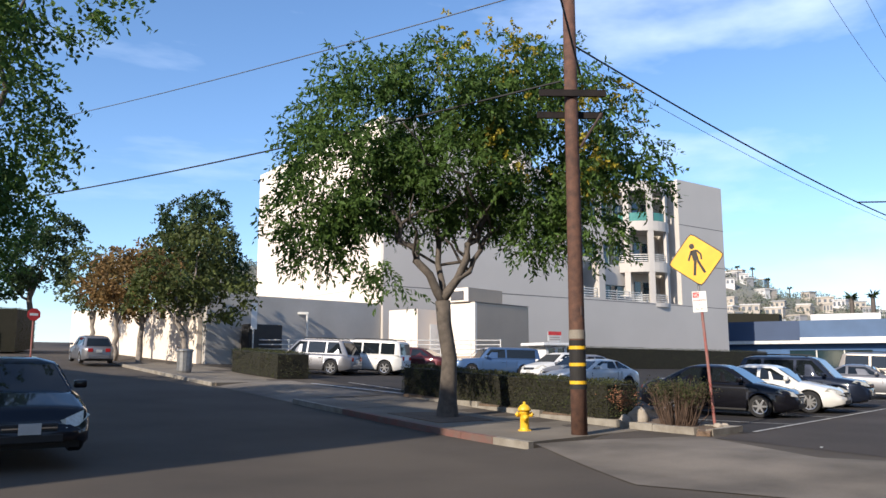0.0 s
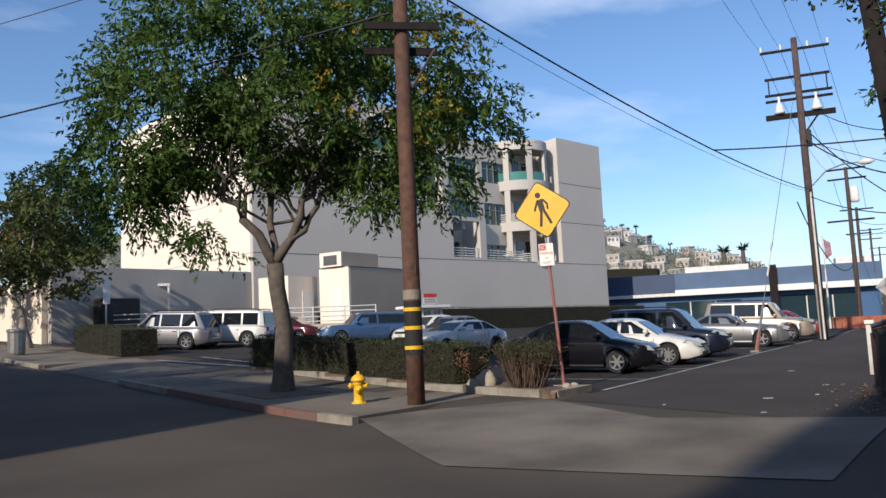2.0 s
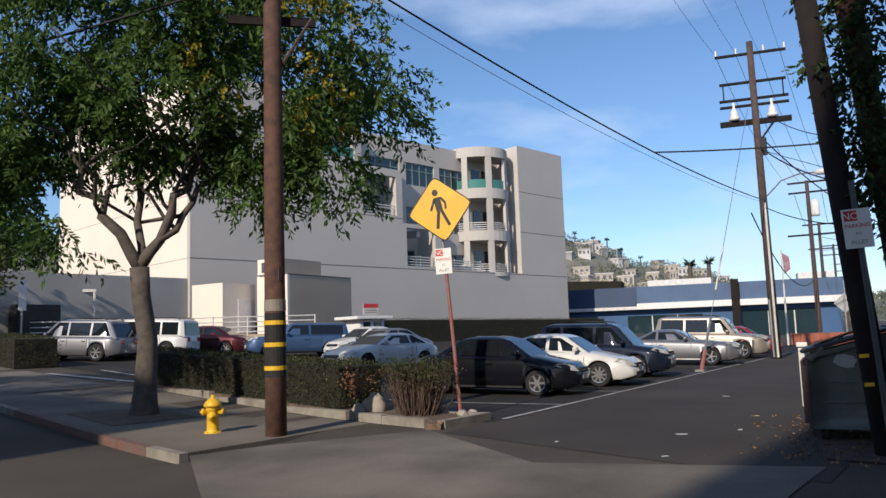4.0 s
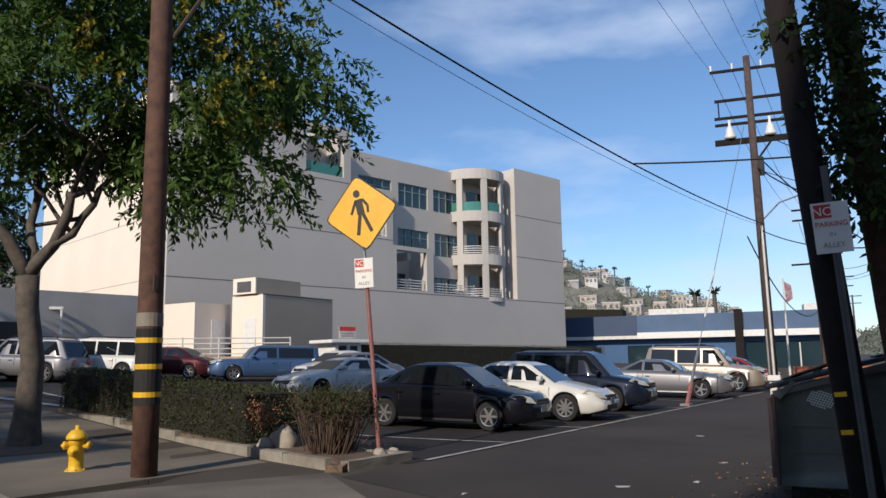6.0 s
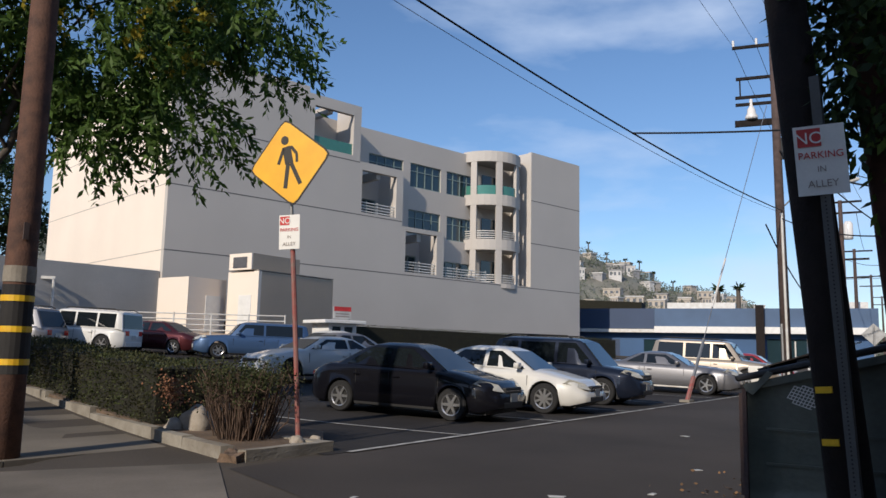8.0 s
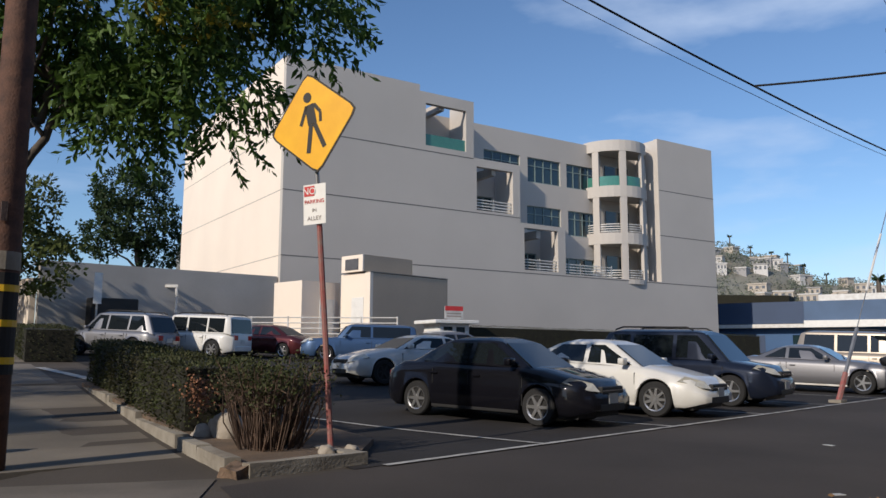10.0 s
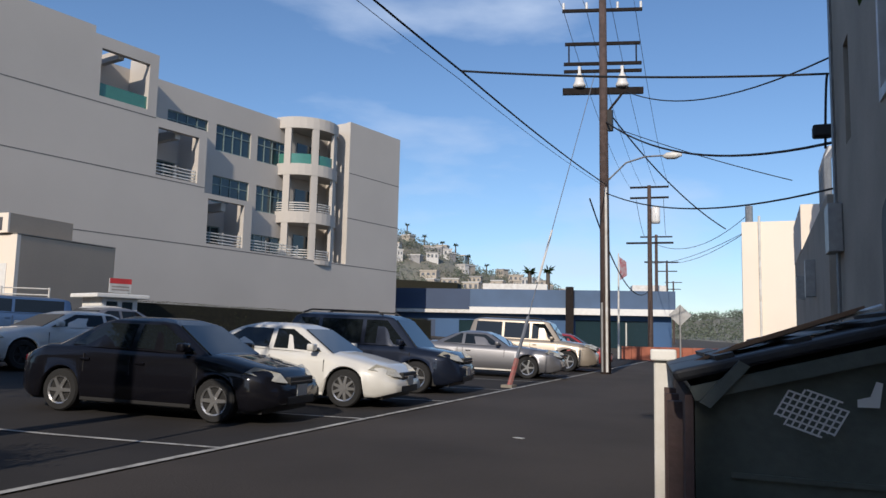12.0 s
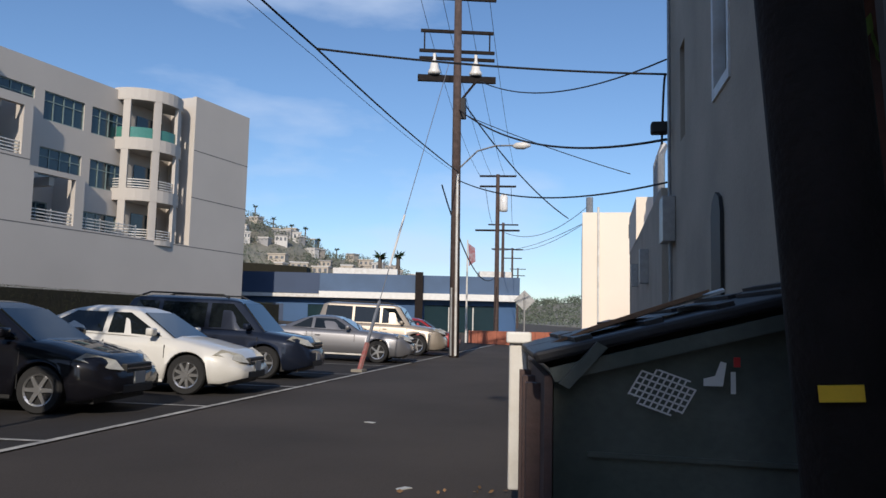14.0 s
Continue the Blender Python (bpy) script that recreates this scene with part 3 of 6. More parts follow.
hedge("hedge", [(15.95, 11.5), (17.75, 21.2)], 1.15, 1.02, "clipped dark green hedge along the sidewalk", 21)
hedge("hedge", [(18.6, 30.3), (19.6, 36.2)], 1.6, 1.15, "clipped dark green hedge beside the lot entrance", 22, dens=260)
hedge("hedge", [(36, 39.2), (74, 33.8)], 1.2, 1.7, "tall clipped hedge along the foot of the office building", 23, dens=110)
hedge("hedge", [(15.4, 64), (19, 72)], 2.0, 3.2, "tall dark hedge beyond the street junction", 24, dens=80)
hedge("hedge", [(9, 66), (14, 64.5)], 1.6, 2.4, "dark hedge beyond the street junction", 25, dens=80)

# the half-dead shrub at the corner: bare stems under a thin clipped top
r = np.random.default_rng(31)
shrub = thing("shrub", Matrix.Translation((15.75, 9.95, 0.09)), "half-bare clipped shrub with dry brown stems", "shrub")
bm = bmesh.new()
tipsv = []
for i in range(170):
    a = r.uniform(0, 2 * math.pi)
    q = r.uniform(0, 1) ** 0.6
    b0 = Vector((math.cos(a) * 0.38 * q, math.sin(a) * 0.42 * q, 0))
    e = Vector((b0.x * 1.75, b0.y * 1.9, r.uniform(0.55, 0.98)))
    m_ = (b0 + e) / 2 + Vector(r.normal(0, 0.05, 3))
    tube(bm, [b0, m_, e], [0.010, 0.008, 0.004], 4)
    for k in range(2):
        s = m_.lerp(e, r.uniform(0.1, 0.9))
        e2 = s + Vector((r.normal(0, 0.11), r.normal(0, 0.11), r.uniform(0.05, 0.22)))
        tube(bm, [s, e2], [0.005, 0.003], 3)
        tipsv.append(e2)
    tipsv.append(e)
part("stem_mass", bm, TWIG, shrub, "dry brown bare stems")
lv = []
for tpt in tipsv:
    for k in range(9 if tpt.z > 0.7 else 3):
        lv.append(((tpt + Vector(r.normal(0, 0.06, 3)))[:], r.normal(0, 1, 3)))
leaves(lv, 0.028, 0, r, 1.7, "foliage", HEDGEL, shrub, 0.6)
dry = thing("dry_branch", Matrix.Translation((16.0, 11.2, 0.6)), "patch of dry orange-brown leaves in the hedge", "branch")
lv = [((r.normal(-0.55, 0.06), r.normal(0, 0.2), r.normal(0.1, 0.12)), r.normal(0, 1, 3)) for _ in range(420)]
leaves(lv, 0.028, 0, r, 1.8, "foliage", mat("dry_leaf", (0.22, 0.10, 0.05), 0.8, rnd=0.4, bump=0), dry, 0.6)
PALE = mat("pale_rock", (0.36, 0.32, 0.27), 0.95, vary=0.2, scale=5, fine=22, bump=0.7, col2=(0.28, 0.24, 0.19))
for x, y, w_, h_, sd_ in ((15.72, 10.95, 0.42, 0.44, 3), (15.5, 11.2, 0.26, 0.24, 8), (16.0, 9.1, 0.18, 0.13, 5), (16.34, 9.1, 0.16, 0.11, 9)):
    rock = bmesh.new()
    bmesh.ops.create_icosphere(rock, subdivisions=3, radius=1.0)
    for v in rock.verts:
        v.co *= 1 + 0.28 * noise.noise(v.co * 1.4 + Vector((sd_, 0, 0))) + 0.06 * noise.noise(v.co * 5)
        v.co.x *= w_ * 0.5
        v.co.y *= w_ * 0.6
        v.co.z = max(-0.05, v.co.z * h_ * 0.6 + h_ * 0.35)
    ob = link("rock", rock, PALE, smooth=True)
    ob.matrix_world = Matrix.Translation((x, y, 0.08))
    tagged(ob, "pale rough rock lying in the planter bed", "rock", "planter rocks")
# ---- office building ----
FA = radians(-8)
FM = Matrix.Translation((34.876, 43.93, 0)) @ Matrix.Rotation(FA, 4, "Z")
office = thing("office_building", FM, "pale stucco four-storey office building with stepped terraces", "building")


def wall(s0, s1, z0, z1, holes, d0, d1, bm=None):
    """A wall in the facade's frame with real openings cut through it."""
    bm = bm or bmesh.new()
    ss = sorted({s0, s1, *[h[0] for h in holes], *[h[1] for h in holes]})
    zs = sorted({z0, z1, *[h[2] for h in holes], *[h[3] for h in holes]})

    def solid(i, j):
        if not (0 <= i < len(ss) - 1 and 0 <= j < len(zs) - 1):
            return False
        s, z = (ss[i] + ss[i + 1]) / 2, (zs[j] + zs[j + 1]) / 2
        return not any(h[0] < s < h[1] and h[2] < z < h[3] for h in holes)

    def quad(*p):
        bm.faces.new([bm.verts.new(q) for q in p])

    for i in range(len(ss) - 1):
        for j in range(len(zs) - 1):
            if not solid(i, j):
                continue
            a, b, c, d = ss[i], ss[i + 1], zs[j], zs[j + 1]
            quad((a, d0, c), (b, d0, c), (b, d0, d), (a, d0, d))
            quad((b, d1, c), (a, d1, c), (a, d1, d), (b, d1, d))
            if not solid(i - 1, j):
                quad((a, d1, c), (a, d0, c), (a, d0, d), (a, d1, d))
            if not solid(i + 1, j):
                quad((b, d0, c), (b, d1, c), (b, d1, d), (b, d0, d))
            if not solid(i, j - 1):
                quad((a, d1, c), (b, d1, c), (b, d0, c), (a, d0, c))
            if not solid(i, j + 1):
                quad((a, d0, d), (b, d0, d), (b, d1, d), (a, d1, d))
    bmesh.ops.remove_doubles(bm, verts=bm.verts, dist=0.001)
    bmesh.ops.recalc_face_normals(bm, faces=bm.faces)
    return bm


REC = 2.6
part("wall", wall(0, 9.94, 0, 20.0, [], 0, 0.4), STUCCO, office)
part("wall", wall(9.94, 14.6, 0, 19.55, [(10.45, 13.92, 15.68, 18.75)], 0, 0.4), STUCCO, office)
part("wall", wall(14.6, 18.9, 0, 15.35, [(14.86, 18.22, 11.5, 14.74)], 0, 0.4), STUCCO, office)
part("wall", wall(18.9, 23.4, 0, 10.95, [(19.28, 22.62, 7.4, 10.6)], 0, 0.4), STUCCO, office)
part("wall", B(23.4, 28.9, 0, 0.4, 0, 7.3), STUCCO, office)
part("wall", B(34.3, 41.6, 0, 0.4, 0, 19.85), STUCCO, office)
part("wall", B(28.9, 34.3, 0, 0.4, 0, 7.25), STUCCO, office)
# the west wall's sunlight is put into its brighter, warmer stucco colour
part("wall", B(0, 0.4, 0.4, 23.5, 0, 20.0), STUCCOSUN, office, "cream west wall with sunlight put into its colour")
part("wall", B(41.2, 41.6, 0.4, 23.5, 0, 19.85), STUCCO, office)
part("wall", B(0.4, 41.2, 23.1, 23.5, 0, 19.8), STUCCO, office)
# the sides of the stepped boxes and the terraces
part("wall", B(9.54, 9.94, 0.4, REC, 15.3, 20.0), STUCCO, office)
part("wall", B(14.2, 14.6, 0.4, REC, 15.35, 19.55), STUCCO, office)
part("wall", B(18.5, 18.9, 0.4, REC, 11.3, 15.35), STUCCO, office)
part("wall", B(23.0, 23.4, 0.4, REC, 7.2, 10.95), STUCCO, office)
part("wall", B(34.3, 34.7, 0.4, REC, 7.2, 19.8), STUCCO, office)
for s0, s1, z in ((9.94, 14.6, 15.45), (14.6, 18.9, 11.3), (18.9, 34.3, 7.1)):
    part("terrace_floor", B(s0 + 0.01, s1 - 0.01, 0.4, REC, z - 0.3, z), GREYW, office)
for s0, s1, z in ((9.94, 14.2, 19.3), (14.6, 18.5, 15.1), (18.9, 23.0, 10.7)):
    part("beam", B(s0 + 1.9, s0 + 2.3, 0.4, REC, z - 0.75, z - 0.15), STUCCO, office)
wins = []
for s0, s1, z0, z1 in ((14.75, 16.3, 15.0, 16.9), (17.4, 21.0, 15.0, 17.0), (21.8, 25.3, 14.95, 17.0), (26.0, 29.4, 14.95, 17.0),
                       (18.95, 20.6, 11.0, 12.9), (21.7, 25.3, 10.95, 13.0), (26.1, 29.5, 10.9, 13.0), (23.5, 24.8, 7.15, 9.0), (25.2, 29.0, 7.15, 9.0),
                       (10.6, 13.6, 15.45, 17.2), (15.0, 18.2, 11.3, 13.2), (19.4, 22.6, 7.15, 9.1)):
    wins.append((s0, s1, z0, z1))
part("wall", wall(9.94, 34.7, 0, 18.95, wins, REC, REC + 0.3), STUCCO, office)
part("floor_slab", B(0.4, 41.2, REC + 0.3, 23.1, 14.4, 14.7), GREYW, office)
part("floor_slab", B(0.4, 41.2, REC + 0.3, 23.1, 10.3, 10.6), GREYW, office)
# partition behind the windows, room shade put into its dark colour
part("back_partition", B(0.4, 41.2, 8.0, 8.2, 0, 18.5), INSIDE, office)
part("roof", B(0.4, 41.2, REC + 0.3, 23.1, 18.5, 18.8), GREYW, office)
part("roof", B(0.4, 9.54, 0.4, REC + 0.29, 19.2, 19.5), GREYW, office)
part("roof", B(34.7, 41.2, 0.4, REC + 0.29, 19.0, 19.3), GREYW, office)
for s0, s1, z0, z1 in wins:
    w = part("window", B(s0, s1, REC + 0.16, REC + 0.18, z0, z1), GLASS, office, "dark tinted office window")
    nb = max(2, round((s1 - s0) / 0.85))
    for k in range(nb + 1):
        x = s0 + (s1 - s0) * k / nb
        part("mullion", B(max(s0, x - 0.04), min(s1, x + 0.04), REC + 0.1, REC + 0.155, z0, z1), FRAMEG, w)
    for z in (z0 + 0.04, z0 + (z1 - z0) * 0.68, z1 - 0.04):
        part("transom", B(s0, s1, REC + 0.105, REC + 0.15, z - 0.035, z + 0.035), FRAMEG, w)
# shadow joints run round the block, coloured paler on the sun-brightened west wall
for z in (7.15, 11.29, 15.27):
    for s0, s1 in {7.15: ((0, 41.6),), 11.29: ((0, 18.9), (34.3, 41.6)), 15.27: ((0, 14.6), (34.3, 41.6))}[z]:
        part("joint", B(s0, s1, -0.008, 0.0, z - 0.035, z + 0.035), GROOVE, office)
    part("joint", B(-0.008, 0.0, 0, 23.5, z - 0.025, z + 0.025), mat("pale_joint", (0.5, 0.45, 0.4), 0.9), office)


def rail(s0, s1, z, d=0.2, glass=False):
    g = new("railing")
    g.parent = office
    if glass:
        part("panel", B(s0, s1, d, d + 0.03, z, z + 0.85), GLASSG, g, "green glass balustrade panel")
        return
    for k in range(4):
        part("bar", B(s0, s1, d, d + 0.05, z + 0.12 + 0.22 * k, z + 0.19 + 0.22 * k), WHITEM, g)
    n = max(1, round((s1 - s0) / 1.8))
    for k in range(n + 1):
        x = s0 + (s1 - s0 - 0.06) * k / n
        part("post", B(x, x + 0.06, d + 0.052, d + 0.1, z, z + 0.95), WHITEM, g)


rail(10.45, 13.92, 15.7, 0.15, True)
rail(14.86, 18.22, 11.5, 0.15)
rail(19.28, 22.62, 7.4, 0.15)
rail(23.4, 28.6, 7.3, 0.15)

# the round stair tower: curved bands and columns in front of open balconies
TC, TR = (31.4, 2.85), 3.05


def arc(a0, a1, r0, r1, z0, z1, n=16):
    bm = bmesh.new()
    rows = []
    for i in range(n + 1):
        a = radians(a0 + (a1 - a0) * i / n)
        rows.append([bm.verts.new((TC[0] + math.sin(a) * r, TC[1] - math.cos(a) * r, z)) for r, z in ((r0, z0), (r1, z0), (r1, z1), (r0, z1))])
    for a, b in zip(rows, rows[1:]):
        for i in range(4):
            bm.faces.new((a[i], a[(i + 1) % 4], b[(i + 1) % 4], b[i]))
    bm.faces.new(rows[0])
    bm.faces.new(rows[-1][::-1])
    bmesh.ops.recalc_face_normals(bm, faces=bm.faces)
    return bm


tower = new("stair_tower")
tower.parent = office
for z0, z1 in ((18.2, 19.15), (14.25, 15.2), (10.25, 11.2), (6.9, 7.3)):
    part("band", arc(-92, 72, TR - 0.35, TR, z0, z1), STUCCO, tower, smooth=False)
    part("balcony_floor", arc(-90, 72, 0.3, TR - 0.36, z0 + 0.05, z1 - 0.45), GREYW, tower)
for a in (-70, -25, 20, 52, 68):
    w = 5.5 if a < 40 else 3.5
    part("column", arc(a - w, a + w, TR - 0.32, TR - 0.03, 7.3, 18.2, 4), STUCCO, tower)
for zi, z in enumerate((7.3, 11.2, 15.2)):
    for a0, a1 in ((-92, -76), (-64, -31), (-19, 14), (26, 48)):
        if zi == 2:
            part("panel", arc(a0, a1, TR - 0.2, TR - 0.17, z, z + 0.85, 6), GLASSG, tower, "green glass balustrade panel")
        else:
            for k in range(4):
                part("bar", arc(a0, a1, TR - 0.2, TR - 0.15, z + 0.1 + 0.2 * k, z + 0.17 + 0.2 * k, 6), WHITEM, tower)
    part("glazed_door", B(30.4, 33.2, REC - 0.06, REC - 0.02, z, z + 2.2), GLASS, tower)

# the plant house and retaining wall before the office block
DA = radians(-42)
house = thing("plant_house", Matrix.Translation((35.45, 35.3, 0.95)) @ Matrix.Rotation(radians(5), 4, "Z"), "beige stucco plant house with white doors", "building")
part("wall", B(0.2, 6.0, 0, 0.25, 0, 4.5), BEIGE, house)
part("wall", B(0.2, 6.0, 2.2, 2.45, 0, 4.5), BEIGE, house)
# the end wall's cream is painted sunlight on the beige house
part("wall", B(0, 0.2, 0, 2.45, 0, 4.52), STUCCOSUN, house, "cream end wall with sunlight put into its colour")
part("wall", B(5.75, 6.0, 0.25, 2.2, 0, 4.5), BEIGE, house)
part("roof", B(0.2, 5.75, 0.25, 2.2, 4.2, 4.4), GREYW, house)
part("door", B(-0.03, 0.0, 0.5, 1.5, 1.2, 3.2), WHITEP, house)
part("coping", B(-0.02, 6.02, -0.02, 0.27, 4.53, 4.58), KERBC, house)
part("roof_hatch", wall(-0.1, 3.5, 4.59, 5.5, [], 0.4, 2.2), BEIGE, house)
# west side of the hatch, its sunlight likewise painted in cream
part("roof_hatch", wall(-0.2, -0.105, 4.59, 5.5, [], 0.4, 2.2), STUCCOSUN, house)
# flat panel on the hatch, painted dark for an opening's shade
part("vent_shade_panel", B(-0.23, -0.205, 0.75, 1.85, 4.7, 5.3), INSIDE, house)
annex = thing("plant_house_annex", Matrix.Translation((32.9, 38.0, 1.2)) @ Matrix.Rotation(radians(5), 4, "Z"), "low cream stucco annex with a white door", "building")
part("wall", B(0, 2.6, 0, 2.6, 0, 3.85), STUCCOSUN, annex)
part("door", B(1.2, 2.2, -0.03, 0.0, 0.9, 2.9), WHITEP, annex)
rw = thing("wall_west", pose(0, 0, 0), "tall grey-painted retaining wall", "wall", kind="structure")
part("panel", slab([(21.6, 44.6), (34.85, 44.2), (34.85, 44.6), (21.6, 45.0)], lambda x, y: 0, lambda x, y: 5.82), GREYW, rw)
sw = thing("wall_street", pose(0, 0, 0), "whitewashed boundary wall along the street", "wall", kind="structure")
for k in range(7):
    y0 = 45.1 + k * 4.2
    part("panel", slab([(21.3 + k * 0.35, y0), (21.6 + k * 0.35, y0), (21.9 + k * 0.35, y0 + 4.1), (21.6 + k * 0.35, y0 + 4.1)], lambda x, y: 1, lambda x, y: gz(x, y) + 3.4), STUCCOSUN, sw)
# white pipe fence on a low wall at the back of the lot
fence = thing("pipe_fence", pose(0, 0, 0), "white steel pipe railing at the back of the lot", "fence")
fa, fb = Vector((24.5, 43.4, 0)), Vector((36.0, 33.6, 0))
part("base_wall", slab([(24.5, 43.4), (36.0, 33.6), (36.15, 33.75), (24.65, 43.55)], lambda x, y: gz(x, y) - 0.2, lambda x, y: 2.0), BEIGE, fence)
for k in range(4):
    part("bar", tube(bmesh.new(), [fa + Vector((0, 0, 2.15 + 0.28 * k)), fb + Vector((0, 0, 2.15 + 0.28 * k))], 0.035), WHITEM, fence)
for k in range(9):
    p = fa.lerp(fb, k / 8)
    part("post", tube(bmesh.new(), [p + Vector((0, 0, 1.9)), p + Vector((0, 0, 3.05))], 0.045), WHITEM, fence)
for x, y, h in ((28.5, 44.05, 3.6), (34.15, 40.0, 3.7)):
    lp = thing("lot_lamp", Matrix.Translation((x, y, gz(x, y))), "white L-shaped lamp post behind the cars", "lamp", "lot lamps")
    part("post", tube(bmesh.new(), [(0, 0, 0), (0, 0, h - 0.3)], 0.07), WHITEM, lp)
    part("arm", B(-0.75, 0.08, -0.07, 0.07, h - 0.3, h - 0.15, pose(0, 0, 0, 0, 0, -40)), WHITEM, lp)
bp = thing("board_sign", Matrix.Translation((24.0, 43.2, gz(24, 43))), "white board on a post at the back of the lot", "sign")
part("post", tube(bmesh.new(), [(0, 0, 0), (0, 0, 3.4)], 0.05), WHITEM, bp)
part("board", B(-0.2, 0.2, -0.08, -0.05, 2.2, 3.8), WHITEP, bp)
bin_ = thing("waste_container", Matrix.Translation((25.0, 43.9, gz(25, 43.9))), "dark waste container by the wall", "container")
part("body", B(-1.2, 1.2, -0.55, 0.4, 0.1, 2.5, None, 0.08), TRIMB, bin_)
# attendant's booth
booth = thing("attendant_booth", Matrix.Translation((36.2, 30.0, gz(36, 30))) @ pose(0, 0, 0, 0, 0, -12), "small white parking attendant booth with a sign on its roof", "booth")
part("wall", wall(-0.8, 0.8, 0, 1.75, [(-0.6, -0.1, 0.95, 1.6), (0.1, 0.6, 0.95, 1.6)], -0.8, -0.72), WHITEP, booth)
part("wall", B(-0.8, 0.8, 0.72, 0.8, 0, 1.75), WHITEP, booth)
part("wall", B(-0.8, -0.72, -0.72, 0.72, 0, 1.75), WHITEP, booth)
part("wall", B(0.72, 0.8, -0.72, 0.72, 0, 1.75), WHITEP, booth)
part("window", B(-0.6, 0.6, -0.75, -0.74, 0.95, 1.6), GLASS, booth)
part("roof", B(-1.2, 1.2, -1.1, 1.1, 1.75, 1.92, None, 0.03), WHITEP, booth)
bs = part("sign_board", B(-0.35, 0.65, -0.5, -0.45, 2.0, 2.6), PLATE, booth)
part("red_band", B(-0.35, 0.65, -0.508, -0.502, 2.38, 2.6), SIGNRED, bs)
for k in range(2):
    part("text_bar", B(-0.25, 0.55, -0.508, -0.502, 2.08 + 0.13 * k, 2.15 + 0.13 * k), SIGNGRY, bs)
part("post", tube(bmesh.new(), [(-0.3, -0.44, 1.9), (-0.3, -0.44, 2.55)], 0.03), STEEL, booth)
part("post", tube(bmesh.new(), [(0.6, -0.44, 1.9), (0.6, -0.44, 2.55)], 0.03), STEEL, booth)

# ---- long blue building across the end of the alley ----
BM_ = Matrix.Translation((84.5, 43.0, 0)) @ Matrix.Rotation(radians(-73.5), 4, "Z")
blue = thing("shop_building", BM_, "long low blue building with a white eaves line", "building")
part("wall", wall(-16, 28.5, -0.5, 3.7, [(7, 15, 0.3, 3.0), (19, 26.5, 0.3, 3.2)], 0, 0.3), BLUEP, blue)
part("shop_front", B(7, 15, 0.12, 0.15, 0.3, 3.0), GLASS, blue)
part("shop_front", B(19, 26.5, 0.12, 0.15, 0.3, 3.2), GLASS, blue)
for x in (-3.6, -0.8, 2.0):
    part("garage_door", B(x, x + 2.5, -0.03, 0, 0, 3.0), NAVY, blue)
for x in (9.6, 12.3, 21.5, 24):
    part("mullion", B(x, x + 0.12, 0.06, 0.115, 0.3, 3.0), WHITEM, blue)
part("eaves_board", B(8.2, 28.8, -1.0, 0.3, 3.7, 4.35), WHITEP, blue, "white painted eaves board")
part("eaves_board", B(-16.3, 8.2, -1.0, 0.3, 3.7, 4.05), WHITEM, blue)
part("fascia", B(-16.3, 28.8, -0.7, 12, 4.36, 6.2), SLATE, blue, "blue-grey fascia")
part("fascia", B(-16.3, 8.2, -0.75, -0.705, 4.1, 6.2), NAVY, blue)
part("pillar", B(18.0, 18.8, -1.3, -1.02, 0, 6.5), WOODD, blue, "dark brown pillar")
part("wall", B(-16, 28.5, 11.7, 12, -0.5, 4.3), BLUEP, blue)
part("wall", B(28.2, 28.5, 0.3, 11.7, -0.5, 3.7), BLUEP, blue)
for x, w in ((9, 7), (25, 3.5)):
    part("roof_unit", B(x, x + w, 4, 7, 6.2, 7.1), WHITEM, blue)
fl = thing("flagpole", Matrix.Translation((58, 13.1, 0.2)), "white flagpole with a limp striped flag", "flagpole")
part("pole", tube(bmesh.new(), [(0, 0, 0), (0, 0, 6.2)], [0.07, 0.04]), WHITEM, fl)
bm = bmesh.new()
plate(bm, [(0.05, 6.0), (0.45, 5.7), (0.5, 4.9), (0.1, 4.6)], 0.03, pose(0, 0, 0, 0, 0, -70))
part("flag", bm, mat("flag_cloth", (0.3, 0.10, 0.12), 0.9, scale=6, col2=(0.35, 0.33, 0.36), vary=0.2), fl)
low = thing("block_wall", Matrix.Translation((62, 10.6, 0)), "low red block wall at the end of the alley", "wall")
for k in range(10):
    part("block", B(-0.2, 0.2, -3 + k * 0.62, -2.4 + k * 0.62, 0, 0.9), TERRA, low)

# ---- hillside with houses, far behind ----
hr = np.random.default_rng(8)
hv, hf = [], []
NX, NY = 60, 14


def hill_h(t, v):
    ridge = 14 + 24 * ease(0.14, 0.29, t) + 26 * ease(0.28, 0.42, t) + 4 * noise.noise(Vector((t * 9, 0.3, 0)))
    return ridge * ease(0, 1, v) + 3 * noise.noise(Vector((t * 30, v * 5, 2)))


def hill_p(t, v):
    a = radians(2 + 66 * t)
    d = 330 + 170 * v
    return Vector((12 + d * math.cos(a), 2 + d * math.sin(a), hill_h(t, v)))


for j in range(NY + 1):
    for i in range(NX + 1):
        hv.append(hill_p(i / NX, j / NY))
for j in range(NY):
    for i in range(NX):
        k = j * (NX + 1) + i
        hf.append((k, k + 1, k + NX + 2, k + NX + 1))
tagged(raw("backdrop", hv, hf, HILL, smooth=True), "hazy scrub-covered hillside in the distance", "hill", kind="structure")
# far leaf colour, greyed to paint in the same haze
HAZELEAF = mat("hazy_leaf", (0.12, 0.14, 0.10), 0.8, rnd=0.35, bump=0)
HW = [mat("far_white", (0.62, 0.60, 0.58), 0.9), mat("far_cream", (0.5, 0.44, 0.37), 0.9), mat("far_grey", (0.35, 0.34, 0.34), 0.9), mat("far_blue", (0.33, 0.47, 0.6), 0.9)]
